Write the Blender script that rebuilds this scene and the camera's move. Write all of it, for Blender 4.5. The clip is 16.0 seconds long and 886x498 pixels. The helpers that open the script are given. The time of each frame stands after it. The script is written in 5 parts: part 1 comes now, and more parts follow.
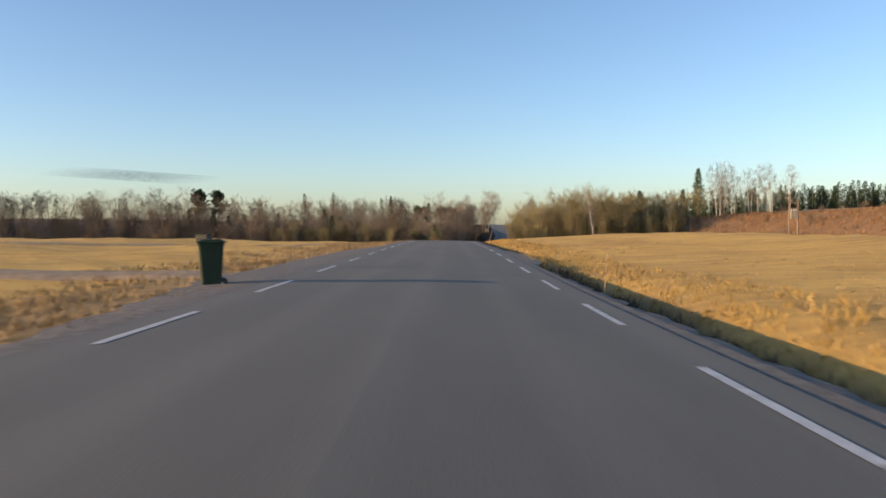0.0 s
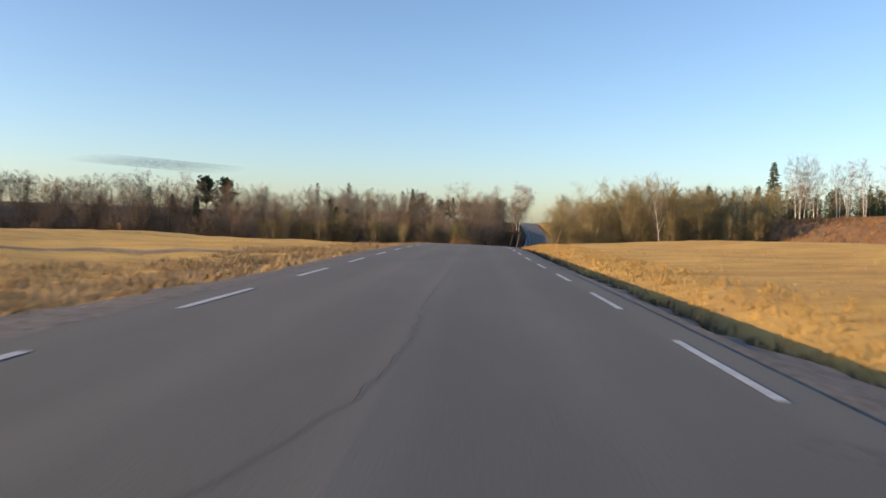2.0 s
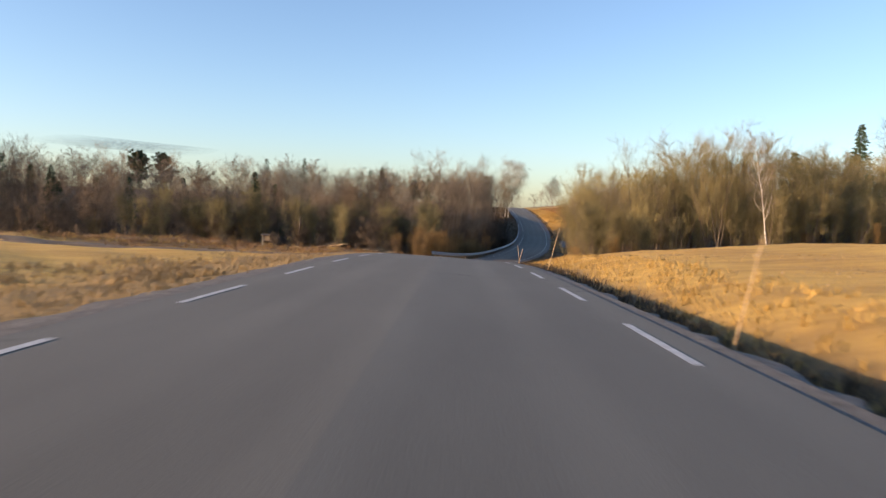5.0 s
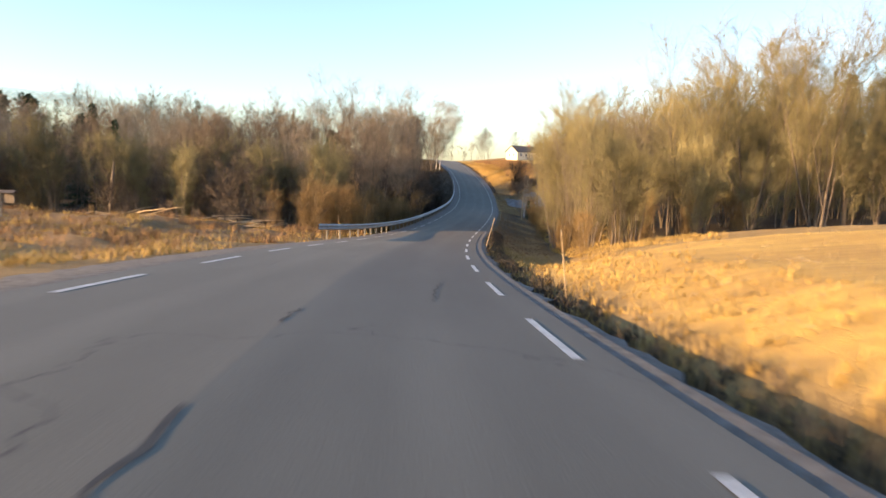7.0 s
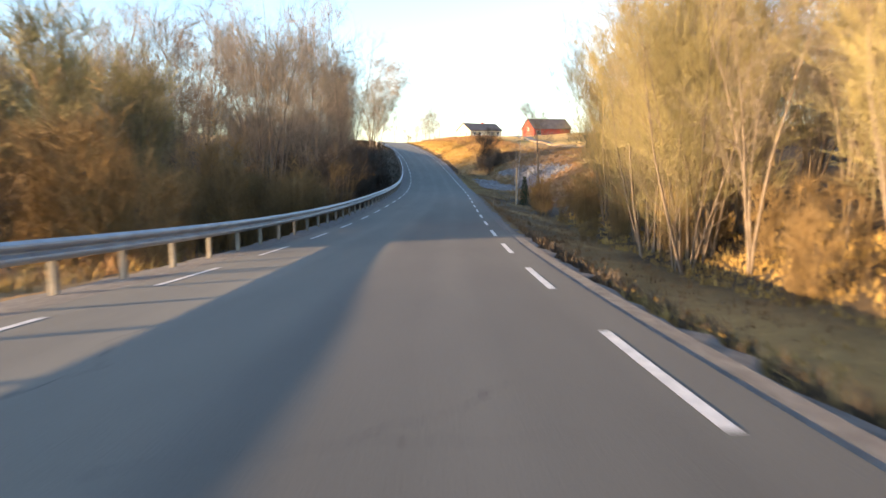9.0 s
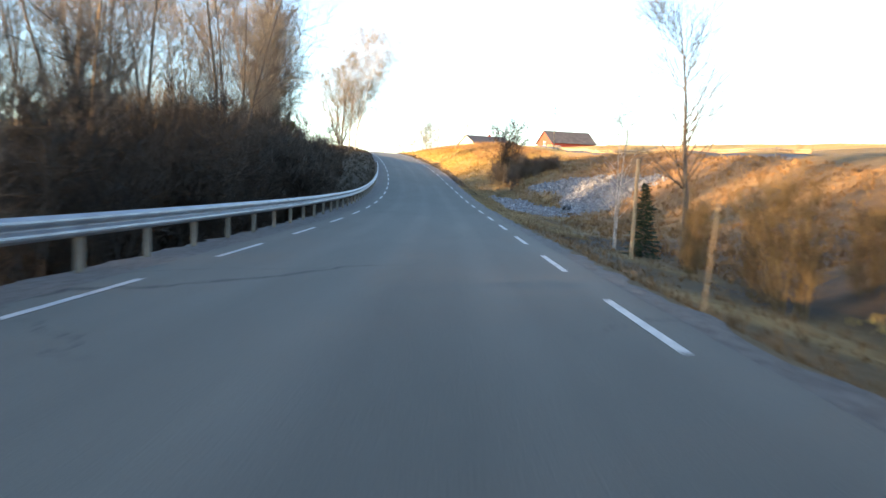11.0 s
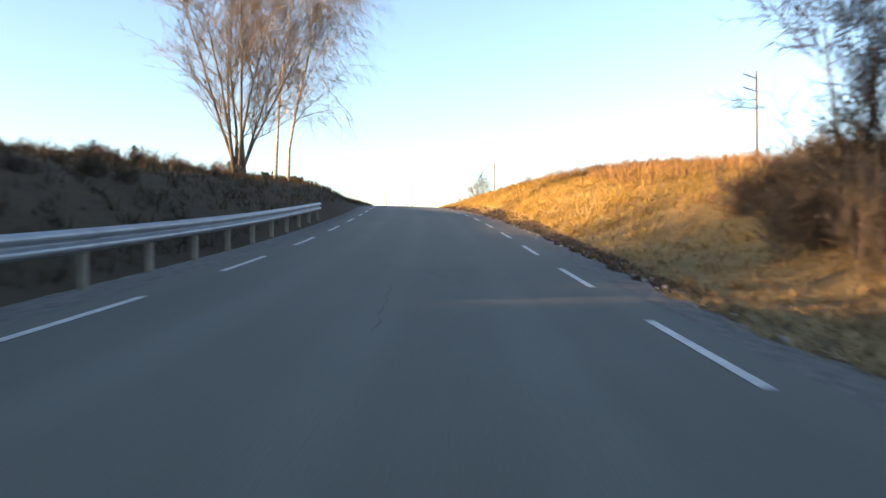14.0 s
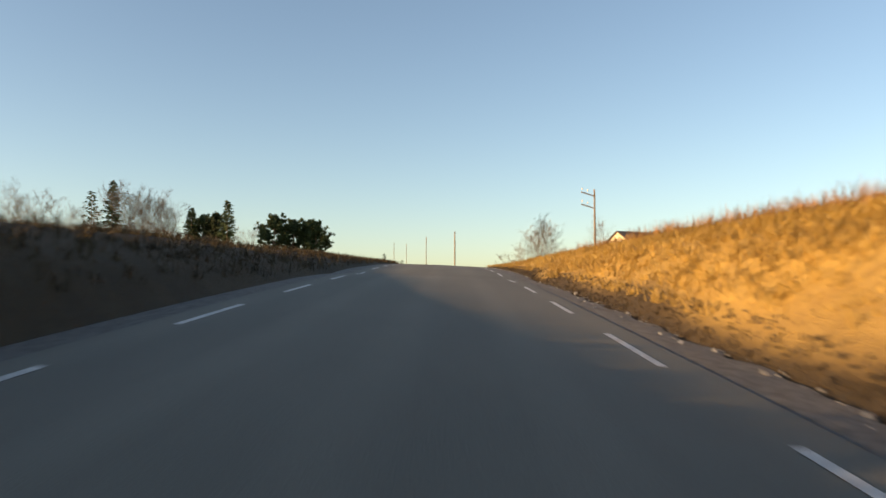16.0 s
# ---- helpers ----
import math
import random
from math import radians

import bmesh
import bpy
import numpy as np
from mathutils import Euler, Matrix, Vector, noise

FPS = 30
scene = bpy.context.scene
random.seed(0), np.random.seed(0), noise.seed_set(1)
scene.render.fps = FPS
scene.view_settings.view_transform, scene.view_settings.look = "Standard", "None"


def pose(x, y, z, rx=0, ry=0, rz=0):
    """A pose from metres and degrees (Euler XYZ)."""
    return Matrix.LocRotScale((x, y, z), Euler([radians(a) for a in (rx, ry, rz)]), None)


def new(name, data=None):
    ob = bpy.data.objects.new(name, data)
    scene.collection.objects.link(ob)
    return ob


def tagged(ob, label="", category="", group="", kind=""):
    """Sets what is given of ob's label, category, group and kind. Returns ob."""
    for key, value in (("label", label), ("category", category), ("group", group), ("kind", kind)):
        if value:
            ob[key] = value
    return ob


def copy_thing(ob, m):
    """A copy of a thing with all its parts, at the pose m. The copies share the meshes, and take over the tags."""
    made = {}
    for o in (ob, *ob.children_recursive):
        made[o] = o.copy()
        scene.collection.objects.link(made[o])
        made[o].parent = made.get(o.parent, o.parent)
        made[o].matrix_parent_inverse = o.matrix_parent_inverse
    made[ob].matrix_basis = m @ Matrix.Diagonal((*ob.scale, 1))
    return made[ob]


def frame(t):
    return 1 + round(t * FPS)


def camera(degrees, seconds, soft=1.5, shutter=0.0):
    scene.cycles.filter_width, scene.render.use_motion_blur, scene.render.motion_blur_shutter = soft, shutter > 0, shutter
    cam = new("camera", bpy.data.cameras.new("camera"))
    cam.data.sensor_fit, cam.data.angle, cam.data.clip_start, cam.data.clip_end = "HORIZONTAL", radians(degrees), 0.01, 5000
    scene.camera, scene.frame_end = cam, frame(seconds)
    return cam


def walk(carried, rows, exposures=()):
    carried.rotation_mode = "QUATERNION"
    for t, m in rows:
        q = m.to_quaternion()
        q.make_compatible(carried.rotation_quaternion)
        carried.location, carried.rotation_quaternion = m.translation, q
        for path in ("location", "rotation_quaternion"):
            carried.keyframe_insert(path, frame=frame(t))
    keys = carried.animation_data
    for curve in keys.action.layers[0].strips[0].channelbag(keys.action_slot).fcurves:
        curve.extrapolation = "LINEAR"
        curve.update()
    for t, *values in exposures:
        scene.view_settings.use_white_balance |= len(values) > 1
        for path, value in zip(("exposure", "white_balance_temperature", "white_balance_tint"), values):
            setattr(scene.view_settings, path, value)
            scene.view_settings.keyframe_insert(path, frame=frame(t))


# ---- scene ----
cam = camera(60.42, 16.0, soft=1.5, shutter=0.3)
PATH = [
    (0.0, pose(-0.36, -0.00, 1.18, 88.32, 0.27, 0.87)),
    (0.5, pose(-0.41, 8.64, 1.12, 86.57, -0.51, 0.63)),
    (1.0, pose(-0.49, 17.71, 1.06, 86.51, -1.86, 2.00)),
    (1.5, pose(-0.53, 26.90, 1.07, 87.54, -1.62, 2.33)),
    (2.0, pose(-0.53, 36.22, 1.08, 88.06, -1.39, 2.82)),
    (2.5, pose(-0.62, 45.52, 1.07, 88.15, -2.50, 2.92)),
    (3.0, pose(-0.74, 54.80, 1.10, 88.56, -3.42, 2.95)),
    (3.2, pose(-0.78, 58.52, 1.07, 88.63, -3.96, 2.94)),
    (5.3, pose(-0.80, 97.52, 0.57, 86.62, -0.58, 0.20)),
    (5.5, pose(-0.81, 101.32, 0.49, 86.42, -0.15, -0.99)),
    (6.0, pose(-0.70, 110.84, 0.21, 86.23, 0.18, -3.17)),
    (6.5, pose(-0.52, 120.40, -0.06, 85.44, -1.83, -4.06)),
    (7.0, pose(-0.23, 129.99, -0.59, 83.87, -1.70, -4.46)),
    (7.5, pose(0.19, 140.00, -1.23, 82.87, -0.76, -5.17)),
    (8.0, pose(0.74, 150.25, -2.02, 82.65, -0.28, -6.36)),
    (8.5, pose(1.61, 160.72, -2.77, 82.65, -0.00, -7.53)),
    (9.0, pose(2.86, 171.40, -3.52, 83.24, 0.30, -8.78)),
    (9.2, pose(3.45, 175.63, -3.80, 83.35, 0.32, -9.18)),
    (11.3, pose(10.51, 219.94, -5.43, 85.77, -1.72, -8.86)),
    (11.5, pose(11.22, 224.18, -5.50, 86.94, 0.45, -8.45)),
    (12.0, pose(12.83, 234.82, -5.56, 87.80, 2.08, -8.35)),
    (12.5, pose(14.37, 245.27, -5.59, 88.65, 3.16, -8.14)),
    (13.0, pose(15.98, 255.95, -5.56, 89.10, 2.32, -7.24)),
    (13.5, pose(17.27, 266.54, -5.32, 89.30, 1.02, -6.23)),
    (14.0, pose(18.46, 277.00, -4.98, 89.94, 0.56, -4.75)),
    (14.5, pose(19.50, 287.44, -4.41, 90.82, 0.33, -3.53)),
    (15.0, pose(20.28, 297.68, -3.65, 91.79, -0.70, -2.50)),
    (15.2, pose(20.54, 301.76, -3.33, 91.98, -0.35, -1.60)),
    (15.5, pose(20.89, 307.88, -2.86, 92.92, -1.18, -1.50)),
    (16.0, pose(21.18, 317.83, -1.97, 93.61, -0.04, -0.87)),
]
walk(cam, PATH, exposures=[(0.0, 0.75, 6650, 16), (3.0, 0.88, 6700, 18), (5.5, 1.10, 6950, 19), (7.0, 1.65, 7300, 17), (8.0, 2.0, 7250, 15), (9.0, 2.1, 7200, 14), (11.5, 2.5, 7400, 11), (12.5, 2.3, 7400, 9),
                          (13.5, 2.0, 7650, 11), (14.5, 1.62, 8150, 20), (15.2, 1.27, 8500, 19), (16.0, 0.94, 8700, 15)])

# ---------------------------------------------------------------- light
SUN_EL, SUN_AZ = 9.8, 17.0            # degrees: height, and how far the shadows lean ahead of straight right
to_sun = Vector((-math.cos(radians(SUN_AZ)) * math.cos(radians(SUN_EL)), -math.sin(radians(SUN_AZ)) * math.cos(radians(SUN_EL)), math.sin(radians(SUN_EL))))
world = bpy.data.worlds.new("sky")
scene.world = world
world.use_nodes = True
wn = world.node_tree.nodes
sky = wn.new("ShaderNodeTexSky")
sky.sky_type, sky.sun_disc = "NISHITA", False
sky.sun_elevation, sky.sun_rotation = radians(SUN_EL), math.atan2(to_sun.x, to_sun.y)
sky.air_density, sky.dust_density, sky.ozone_density = 0.9, 0.8, 2.7
wn["Background"].inputs["Strength"].default_value = 0.155
world.node_tree.links.new(sky.outputs["Color"], wn["Background"].inputs["Color"])
sun = new("sun", bpy.data.lights.new("sun", "SUN"))
sun.data.energy, sun.data.angle, sun.data.color = 4.6, radians(0.55), (1.0, 0.70, 0.40)
sun.matrix_world = Matrix.Translation((0, 0, 60)) @ to_sun.to_track_quat("Z", "Y").to_matrix().to_4x4()


# ---------------------------------------------------------------- materials
def material(name, rough=0.8, metal=0.0):
    m = bpy.data.materials.new(name)
    m.use_nodes = True
    b = m.node_tree.nodes["Principled BSDF"]
    b.inputs["Roughness"].default_value, b.inputs["Metallic"].default_value = rough, metal
    return m, m.node_tree.nodes, m.node_tree.links, b


def noise_node(n, l, co, scale, detail=4.0, rough=0.6, stretch=None):
    t = n.new("ShaderNodeTexNoise")
    t.inputs["Scale"].default_value, t.inputs["Detail"].default_value, t.inputs["Roughness"].default_value = scale, detail, rough
    if stretch:
        mp = n.new("ShaderNodeMapping")
        mp.inputs["Scale"].default_value = stretch
        l.new(co, mp.inputs["Vector"])
        co = mp.outputs["Vector"]
    l.new(co, t.inputs["Vector"])
    return t.outputs["Fac"]


def ramp(n, l, fac, stops):
    r = n.new("ShaderNodeValToRGB")
    e = r.color_ramp.elements
    while len(e) < len(stops):
        e.new(0.5)
    for k, (p, c) in zip(e, stops):
        k.position, k.color = p, (*c, 1)
    l.new(fac, r.inputs["Fac"])
    return r.outputs["Color"]


def mix(n, l, fac, a, b, how="MIX"):
    m = n.new("ShaderNodeMix")
    m.data_type, m.blend_type = "RGBA", how
    for value, socket in ((fac, m.inputs[0]), (a, m.inputs[6]), (b, m.inputs[7])):
        if isinstance(value, (int, float)):
            socket.default_value = value
        elif isinstance(value, tuple):
            socket.default_value = (*value, 1)
        else:
            l.new(value, socket)
    return m.outputs[2]


def bump(n, l, b, height, strength, distance):
    k = n.new("ShaderNodeBump")
    k.inputs["Strength"].default_value, k.inputs["Distance"].default_value = strength, distance
    l.new(height, k.inputs["Height"])
    l.new(k.outputs["Normal"], b.inputs["Normal"])


def simple(name, dark, light, scale=3.0, rough=0.8, metal=0.0, relief=0.3, depth=0.02, stretch=None, vary=0.0):
    """A surface that varies between two colours at two scales, with fine relief; vary: how much whole objects differ."""
    m, n, l, b = material(name, rough, metal)
    co = n.new("ShaderNodeTexCoord").outputs["Object"]
    big, fine = noise_node(n, l, co, scale, 3, 0.6, stretch), noise_node(n, l, co, scale * 9, 5, 0.7, stretch)
    c = ramp(n, l, mix(n, l, 0.45, big, fine), [(0.36, dark), (0.64, light)])
    if vary:
        oi = n.new("ShaderNodeObjectInfo")
        hsv = n.new("ShaderNodeHueSaturation")
        mr = n.new("ShaderNodeMapRange")
        mr.inputs["To Min"].default_value, mr.inputs["To Max"].default_value = 1 - vary, 1 + vary
        l.new(oi.outputs["Random"], mr.inputs["Value"])
        l.new(mr.outputs["Result"], hsv.inputs["Value"])
        l.new(c, hsv.inputs["Color"])
        c = hsv.outputs["Color"]
    l.new(c, b.inputs["Base Color"])
    if relief:
        bump(n, l, b, fine, relief, depth)
    return m


def asphalt_material():
    m, n, l, b = material("asphalt", 0.85)
    uv = n.new("ShaderNodeUVMap").outputs["UV"]                   # metres: across, along
    sep = n.new("ShaderNodeSeparateXYZ")
    l.new(uv, sep.inputs[0])
    grain, spots = noise_node(n, l, uv, 60, 3, 0.7), noise_node(n, l, uv, 0.35, 4, 0.6, (1.6, 0.35, 1))
    c = ramp(n, l, spots, [(0.3, (0.104, 0.099, 0.078)), (0.7, (0.150, 0.143, 0.114))])
    c = mix(n, l, 0.35, c, ramp(n, l, grain, [(0.35, (0.03, 0.03, 0.03)), (0.7, (0.27, 0.254, 0.212))]))
    # the two polished wheel tracks of each lane
    w = n.new("ShaderNodeMath")
    w.operation, w.inputs[1].default_value = "MULTIPLY", 2 * math.pi / 1.55
    l.new(sep.outputs["X"], w.inputs[0])
    cs = n.new("ShaderNodeMath")
    cs.operation = "COSINE"
    l.new(w.outputs[0], cs.inputs[0])
    wob = noise_node(n, l, uv, 0.5, 3, 0.6, (1, 0.1, 1))
    tr = n.new("ShaderNodeMath")
    tr.operation = "MULTIPLY"
    l.new(cs.outputs[0], tr.inputs[0]), l.new(wob, tr.inputs[1])
    c = mix(n, l, 0.32, c, ramp(n, l, tr.outputs[0], [(0.0, (0.40, 0.40, 0.40)), (0.55, (0.62, 0.62, 0.62))]), "OVERLAY")
    # a strip of newer, darker asphalt in one lane, worn soft at its edges
    def span(value, lo, hi):
        k = n.new("ShaderNodeMapRange")
        k.interpolation_type = "SMOOTHSTEP"
        k.inputs["From Min"].default_value, k.inputs["From Max"].default_value = lo, hi
        l.new(value, k.inputs["Value"])
        return k.outputs["Result"]
    lane = n.new("ShaderNodeMath")
    lane.operation = "MULTIPLY"
    l.new(span(sep.outputs["X"], -0.45, 0.25), lane.inputs[0])
    l.new(mix(n, l, 1.0, span(sep.outputs["Y"], 128, 150), span(sep.outputs["Y"], 240, 200), "MULTIPLY"), lane.inputs[1])
    c = mix(n, l, lane.outputs[0], c, mix(n, l, 1.0, c, (0.66, 0.66, 0.69), "MULTIPLY"))
    c = mix(n, l, mix(n, l, 1.0, span(sep.outputs["Y"], 240, 262), span(sep.outputs["Y"], 318, 288), "MULTIPLY"), c, mix(n, l, 1.0, c, (0.80, 0.84, 0.84), "MULTIPLY"))      # a slightly darker stretch, fading at both ends
    # cracks: thin lines of a warped cell pattern, here and there
    vor = n.new("ShaderNodeTexVoronoi")
    vor.feature, vor.inputs["Scale"].default_value = "DISTANCE_TO_EDGE", 0.16
    wv = n.new("ShaderNodeVectorMath")
    wv.operation = "MULTIPLY_ADD"
    nz = n.new("ShaderNodeTexNoise")
    nz.inputs["Scale"].default_value, nz.inputs["Detail"].default_value = 0.9, 5
    l.new(uv, nz.inputs["Vector"])
    l.new(nz.outputs["Color"], wv.inputs[0])
    wv.inputs[1].default_value = (2.2, 2.2, 0)
    l.new(uv, wv.inputs[2])
    l.new(wv.outputs[0], vor.inputs["Vector"])
    line = ramp(n, l, vor.outputs["Distance"], [(0.0, (1, 1, 1)), (0.002, (0, 0, 0))])
    some = ramp(n, l, noise_node(n, l, uv, 0.07, 2), [(0.56, (0, 0, 0)), (0.6, (1, 1, 1))])
    c = mix(n, l, mix(n, l, 1.0, line, some, "MULTIPLY"), c, (0.04, 0.038, 0.035))
    l.new(c, b.inputs["Base Color"])
    bump(n, l, b, grain, 0.35, 0.004)
    return m


def ground_material():
    """Straw, long dry grass, brown bracken, and fallen leaves that double as painted shade, mixed by the weights stored
    with the ground.
    """
    m, n, l, b = material("meadow", 0.95)
    co = n.new("ShaderNodeTexCoord").outputs["Object"]
    at = n.new("ShaderNodeAttribute")
    at.attribute_name = "cover"
    w = n.new("ShaderNodeSeparateColor")
    l.new(at.outputs["Color"], w.inputs[0])
    patch, tuft, fine = noise_node(n, l, co, 0.12, 4, 0.6), noise_node(n, l, co, 1.6, 5, 0.7), noise_node(n, l, co, 22, 3, 0.7)
    rows = noise_node(n, l, co, 1.0, 4, 0.65, (0.06, 1.1, 1))
    det = mix(n, l, 0.5, tuft, fine)
    straw = mix(n, l, 0.45, ramp(n, l, rows, [(0.33, (0.345, 0.195, 0.047)), (0.62, (0.71, 0.445, 0.098))]), ramp(n, l, det, [(0.35, (0.335, 0.19, 0.046)), (0.65, (0.69, 0.435, 0.098))]))
    straw = mix(n, l, 0.3, straw, ramp(n, l, patch, [(0.35, (0.28, 0.15, 0.045)), (0.6, (0.73, 0.47, 0.114))]))
    grass = ramp(n, l, mix(n, l, 0.35, det, patch), [(0.3, (0.10, 0.075, 0.025)), (0.5, (0.30, 0.19, 0.065)), (0.68, (0.50, 0.33, 0.12))])
    brown = ramp(n, l, mix(n, l, 0.4, det, patch), [(0.34, (0.10, 0.054, 0.022)), (0.64, (0.33, 0.182, 0.072))])
    # leaf colour, kept dark enough to paint shade on bank and ditch too
    litter_shade = ramp(n, l, mix(n, l, 0.4, det, patch), [(0.34, (0.020, 0.013, 0.006)), (0.66, (0.078, 0.049, 0.020))])
    c = mix(n, l, w.outputs["Red"], litter_shade, grass)
    c = mix(n, l, w.outputs["Green"], c, straw)
    c = mix(n, l, w.outputs["Blue"], c, brown)
    rock = ramp(n, l, mix(n, l, 0.6, tuft, fine), [(0.36, (0.07, 0.07, 0.07)), (0.64, (0.46, 0.46, 0.46))])
    c = mix(n, l, at.outputs["Alpha"], c, rock)
    l.new(c, b.inputs["Base Color"])
    bump(n, l, b, det, 0.8, 0.15)
    return m


ASPHALT, GROUND = asphalt_material(), ground_material()
GRAVEL = simple("gravel", (0.07, 0.066, 0.06), (0.20, 0.185, 0.168), 6, 0.95, relief=0.7, depth=0.03)
LINE = simple("road_paint", (0.34, 0.33, 0.31), (0.66, 0.64, 0.60), 5, 0.6, relief=0.1)
ZINC = simple("galvanised_steel", (0.24, 0.25, 0.265), (0.38, 0.40, 0.42), 2, 0.5, 0.5, relief=0.05)
POST = simple("weathered_post", (0.17, 0.15, 0.115), (0.32, 0.28, 0.215), 4, 0.85, relief=0.2)
WOOD = simple("old_wood", (0.12, 0.09, 0.06), (0.30, 0.23, 0.16), 2, 0.85, relief=0.3, stretch=(6, 6, 0.5))
CANE = simple("snow_stake", (0.30, 0.20, 0.105), (0.54, 0.40, 0.23), 4, 0.7, relief=0.1)
GREEN = simple("bin_plastic", (0.006, 0.02, 0.008), (0.012, 0.034, 0.013), 3, 0.75, relief=0.05)
RUBBER = simple("black_rubber", (0.008, 0.008, 0.008), (0.02, 0.02, 0.02), 8, 0.6, relief=0.1)
STONE = simple("pale_rock", (0.13, 0.13, 0.132), (0.44, 0.44, 0.445), 2.5, 0.85, relief=0.5, depth=0.03, vary=0.3)
BARK = simple("alder_bark", (0.075, 0.058, 0.042), (0.23, 0.18, 0.13), 3, 0.9, relief=0.5, stretch=(3, 3, 0.6), vary=0.25)
BIRCH = simple("birch_bark", (0.16, 0.135, 0.115), (0.78, 0.73, 0.66), 1.6, 0.8, relief=0.3, stretch=(1, 1, 3.5))
TWIG_RED = simple("red_brown_twigs", (0.078, 0.056, 0.038), (0.185, 0.135, 0.090), 1.0, 0.85, relief=0, vary=0.3)
TWIG_GREY = simple("grey_brown_twigs", (0.120, 0.098, 0.074), (0.285, 0.235, 0.175), 1.0, 0.85, relief=0, vary=0.3)
TWIG_OLIVE = simple("olive_twigs", (0.118, 0.101, 0.046), (0.272, 0.230, 0.104), 1.0, 0.85, relief=0, vary=0.3)
TWIG_GOLD = simple("orange_rods", (0.130, 0.084, 0.034), (0.29, 0.190, 0.078), 1.0, 0.85, relief=0, vary=0.3)
TWIG_PALE = simple("pale_twigs", (0.125, 0.098, 0.066), (0.29, 0.225, 0.155), 1.0, 0.85, relief=0, vary=0.2)
TWIG_DARK = simple("dark_twigs", (0.03, 0.024, 0.018), (0.10, 0.075, 0.052), 1.0, 0.9, relief=0, vary=0.3)
TWIG_DUSK = simple("dusky_twigs", (0.055, 0.042, 0.03), (0.16, 0.122, 0.085), 1.0, 0.88, relief=0, vary=0.3)
NEEDLE = simple("spruce_needles", (0.012, 0.028, 0.010), (0.04, 0.07, 0.022), 1.2, 0.8, relief=0, vary=0.3)
BLADE = simple("dry_grass_blades", (0.21, 0.13, 0.036), (0.52, 0.345, 0.10), 0.6, 0.85, relief=0)
BLADE_PALE = simple("pale_grass_blades", (0.19, 0.13, 0.06), (0.45, 0.32, 0.155), 0.6, 0.85, relief=0)
BLADE_BROWN = simple("brown_stalks", (0.12, 0.064, 0.025), (0.35, 0.195, 0.08), 0.6, 0.85, relief=0)
# brown grass with the left bank's shade put into its colour
SHADE_GRASS = simple("shade_brown_grass", (0.026, 0.019, 0.009), (0.088, 0.063, 0.028), 0.6, 0.9, relief=0)
TAR = simple("crack", (0.022, 0.021, 0.02), (0.055, 0.05, 0.046), 6, 0.8, relief=0)
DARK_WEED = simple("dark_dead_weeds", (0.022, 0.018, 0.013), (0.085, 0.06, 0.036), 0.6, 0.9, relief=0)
DRIVE = simple("drive_gravel", (0.20, 0.145, 0.09), (0.38, 0.28, 0.175), 2.5, 0.95, relief=0.7, depth=0.03)
SOIL = simple("pale_soil", (0.26, 0.18, 0.10), (0.44, 0.32, 0.18), 0.9, 0.95, relief=0.8, depth=0.08)
MUD = simple("rutted_soil", (0.085, 0.062, 0.042), (0.22, 0.16, 0.105), 0.9, 0.95, relief=0.9, depth=0.12)
CREAM = simple("cream_boards", (0.62, 0.54, 0.38), (0.78, 0.70, 0.52), 0.8, 0.7, relief=0.15, stretch=(8, 8, 0.5))
FALU = simple("red_boards", (0.26, 0.035, 0.02), (0.42, 0.07, 0.04), 0.8, 0.8, relief=0.15, stretch=(8, 8, 0.5))
ROOF = simple("dark_roof", (0.05, 0.042, 0.038), (0.12, 0.10, 0.09), 1, 0.75, relief=0.2)
TRIM = simple("white_trim", (0.62, 0.60, 0.56), (0.8, 0.78, 0.74), 2, 0.6, relief=0.05)
GLASS = simple("dark_pane", (0.015, 0.018, 0.022), (0.03, 0.035, 0.04), 1, 0.08, relief=0)


# ---------------------------------------------------------------- mesh helpers
def mesh(name, verts, faces, mat, smooth=False):
    me = bpy.data.meshes.new(name)
    me.from_pydata([tuple(v) for v in verts], [], faces)
    me.materials.append(mat)
    if smooth:
        me.shade_smooth()
    return me


def part(name, bm, mat, parent, label=""):
    """One mesh object from a bmesh (or a ready mesh) under a thing or a part."""
    me = bm
    if isinstance(bm, bmesh.types.BMesh):
        me = bpy.data.meshes.new(name)
        bm.to_mesh(me)
        bm.free()
        me.materials.append(mat)
    ob = new(name, me)
    ob.parent = parent
    return tagged(ob, label)


def box(bm, sx, sy, sz, m=Matrix(), bevel=0.0):
    g = bmesh.ops.create_cube(bm, size=1, matrix=m @ Matrix.Diagonal((sx, sy, sz, 1)))
    if bevel:
        es = {e for v in g["verts"] for e in v.link_edges}
        bmesh.ops.bevel(bm, geom=list(es), offset=bevel, segments=2, affect="EDGES", profile=0.6)
    return bm


def rod(bm, r1, r2, length, m=Matrix(), sides=10):
    bmesh.ops.create_cone(bm, cap_ends=True, segments=sides, radius1=r1, radius2=r2, depth=length, matrix=m @ Matrix.Translation((0, 0, length / 2)))
    return bm


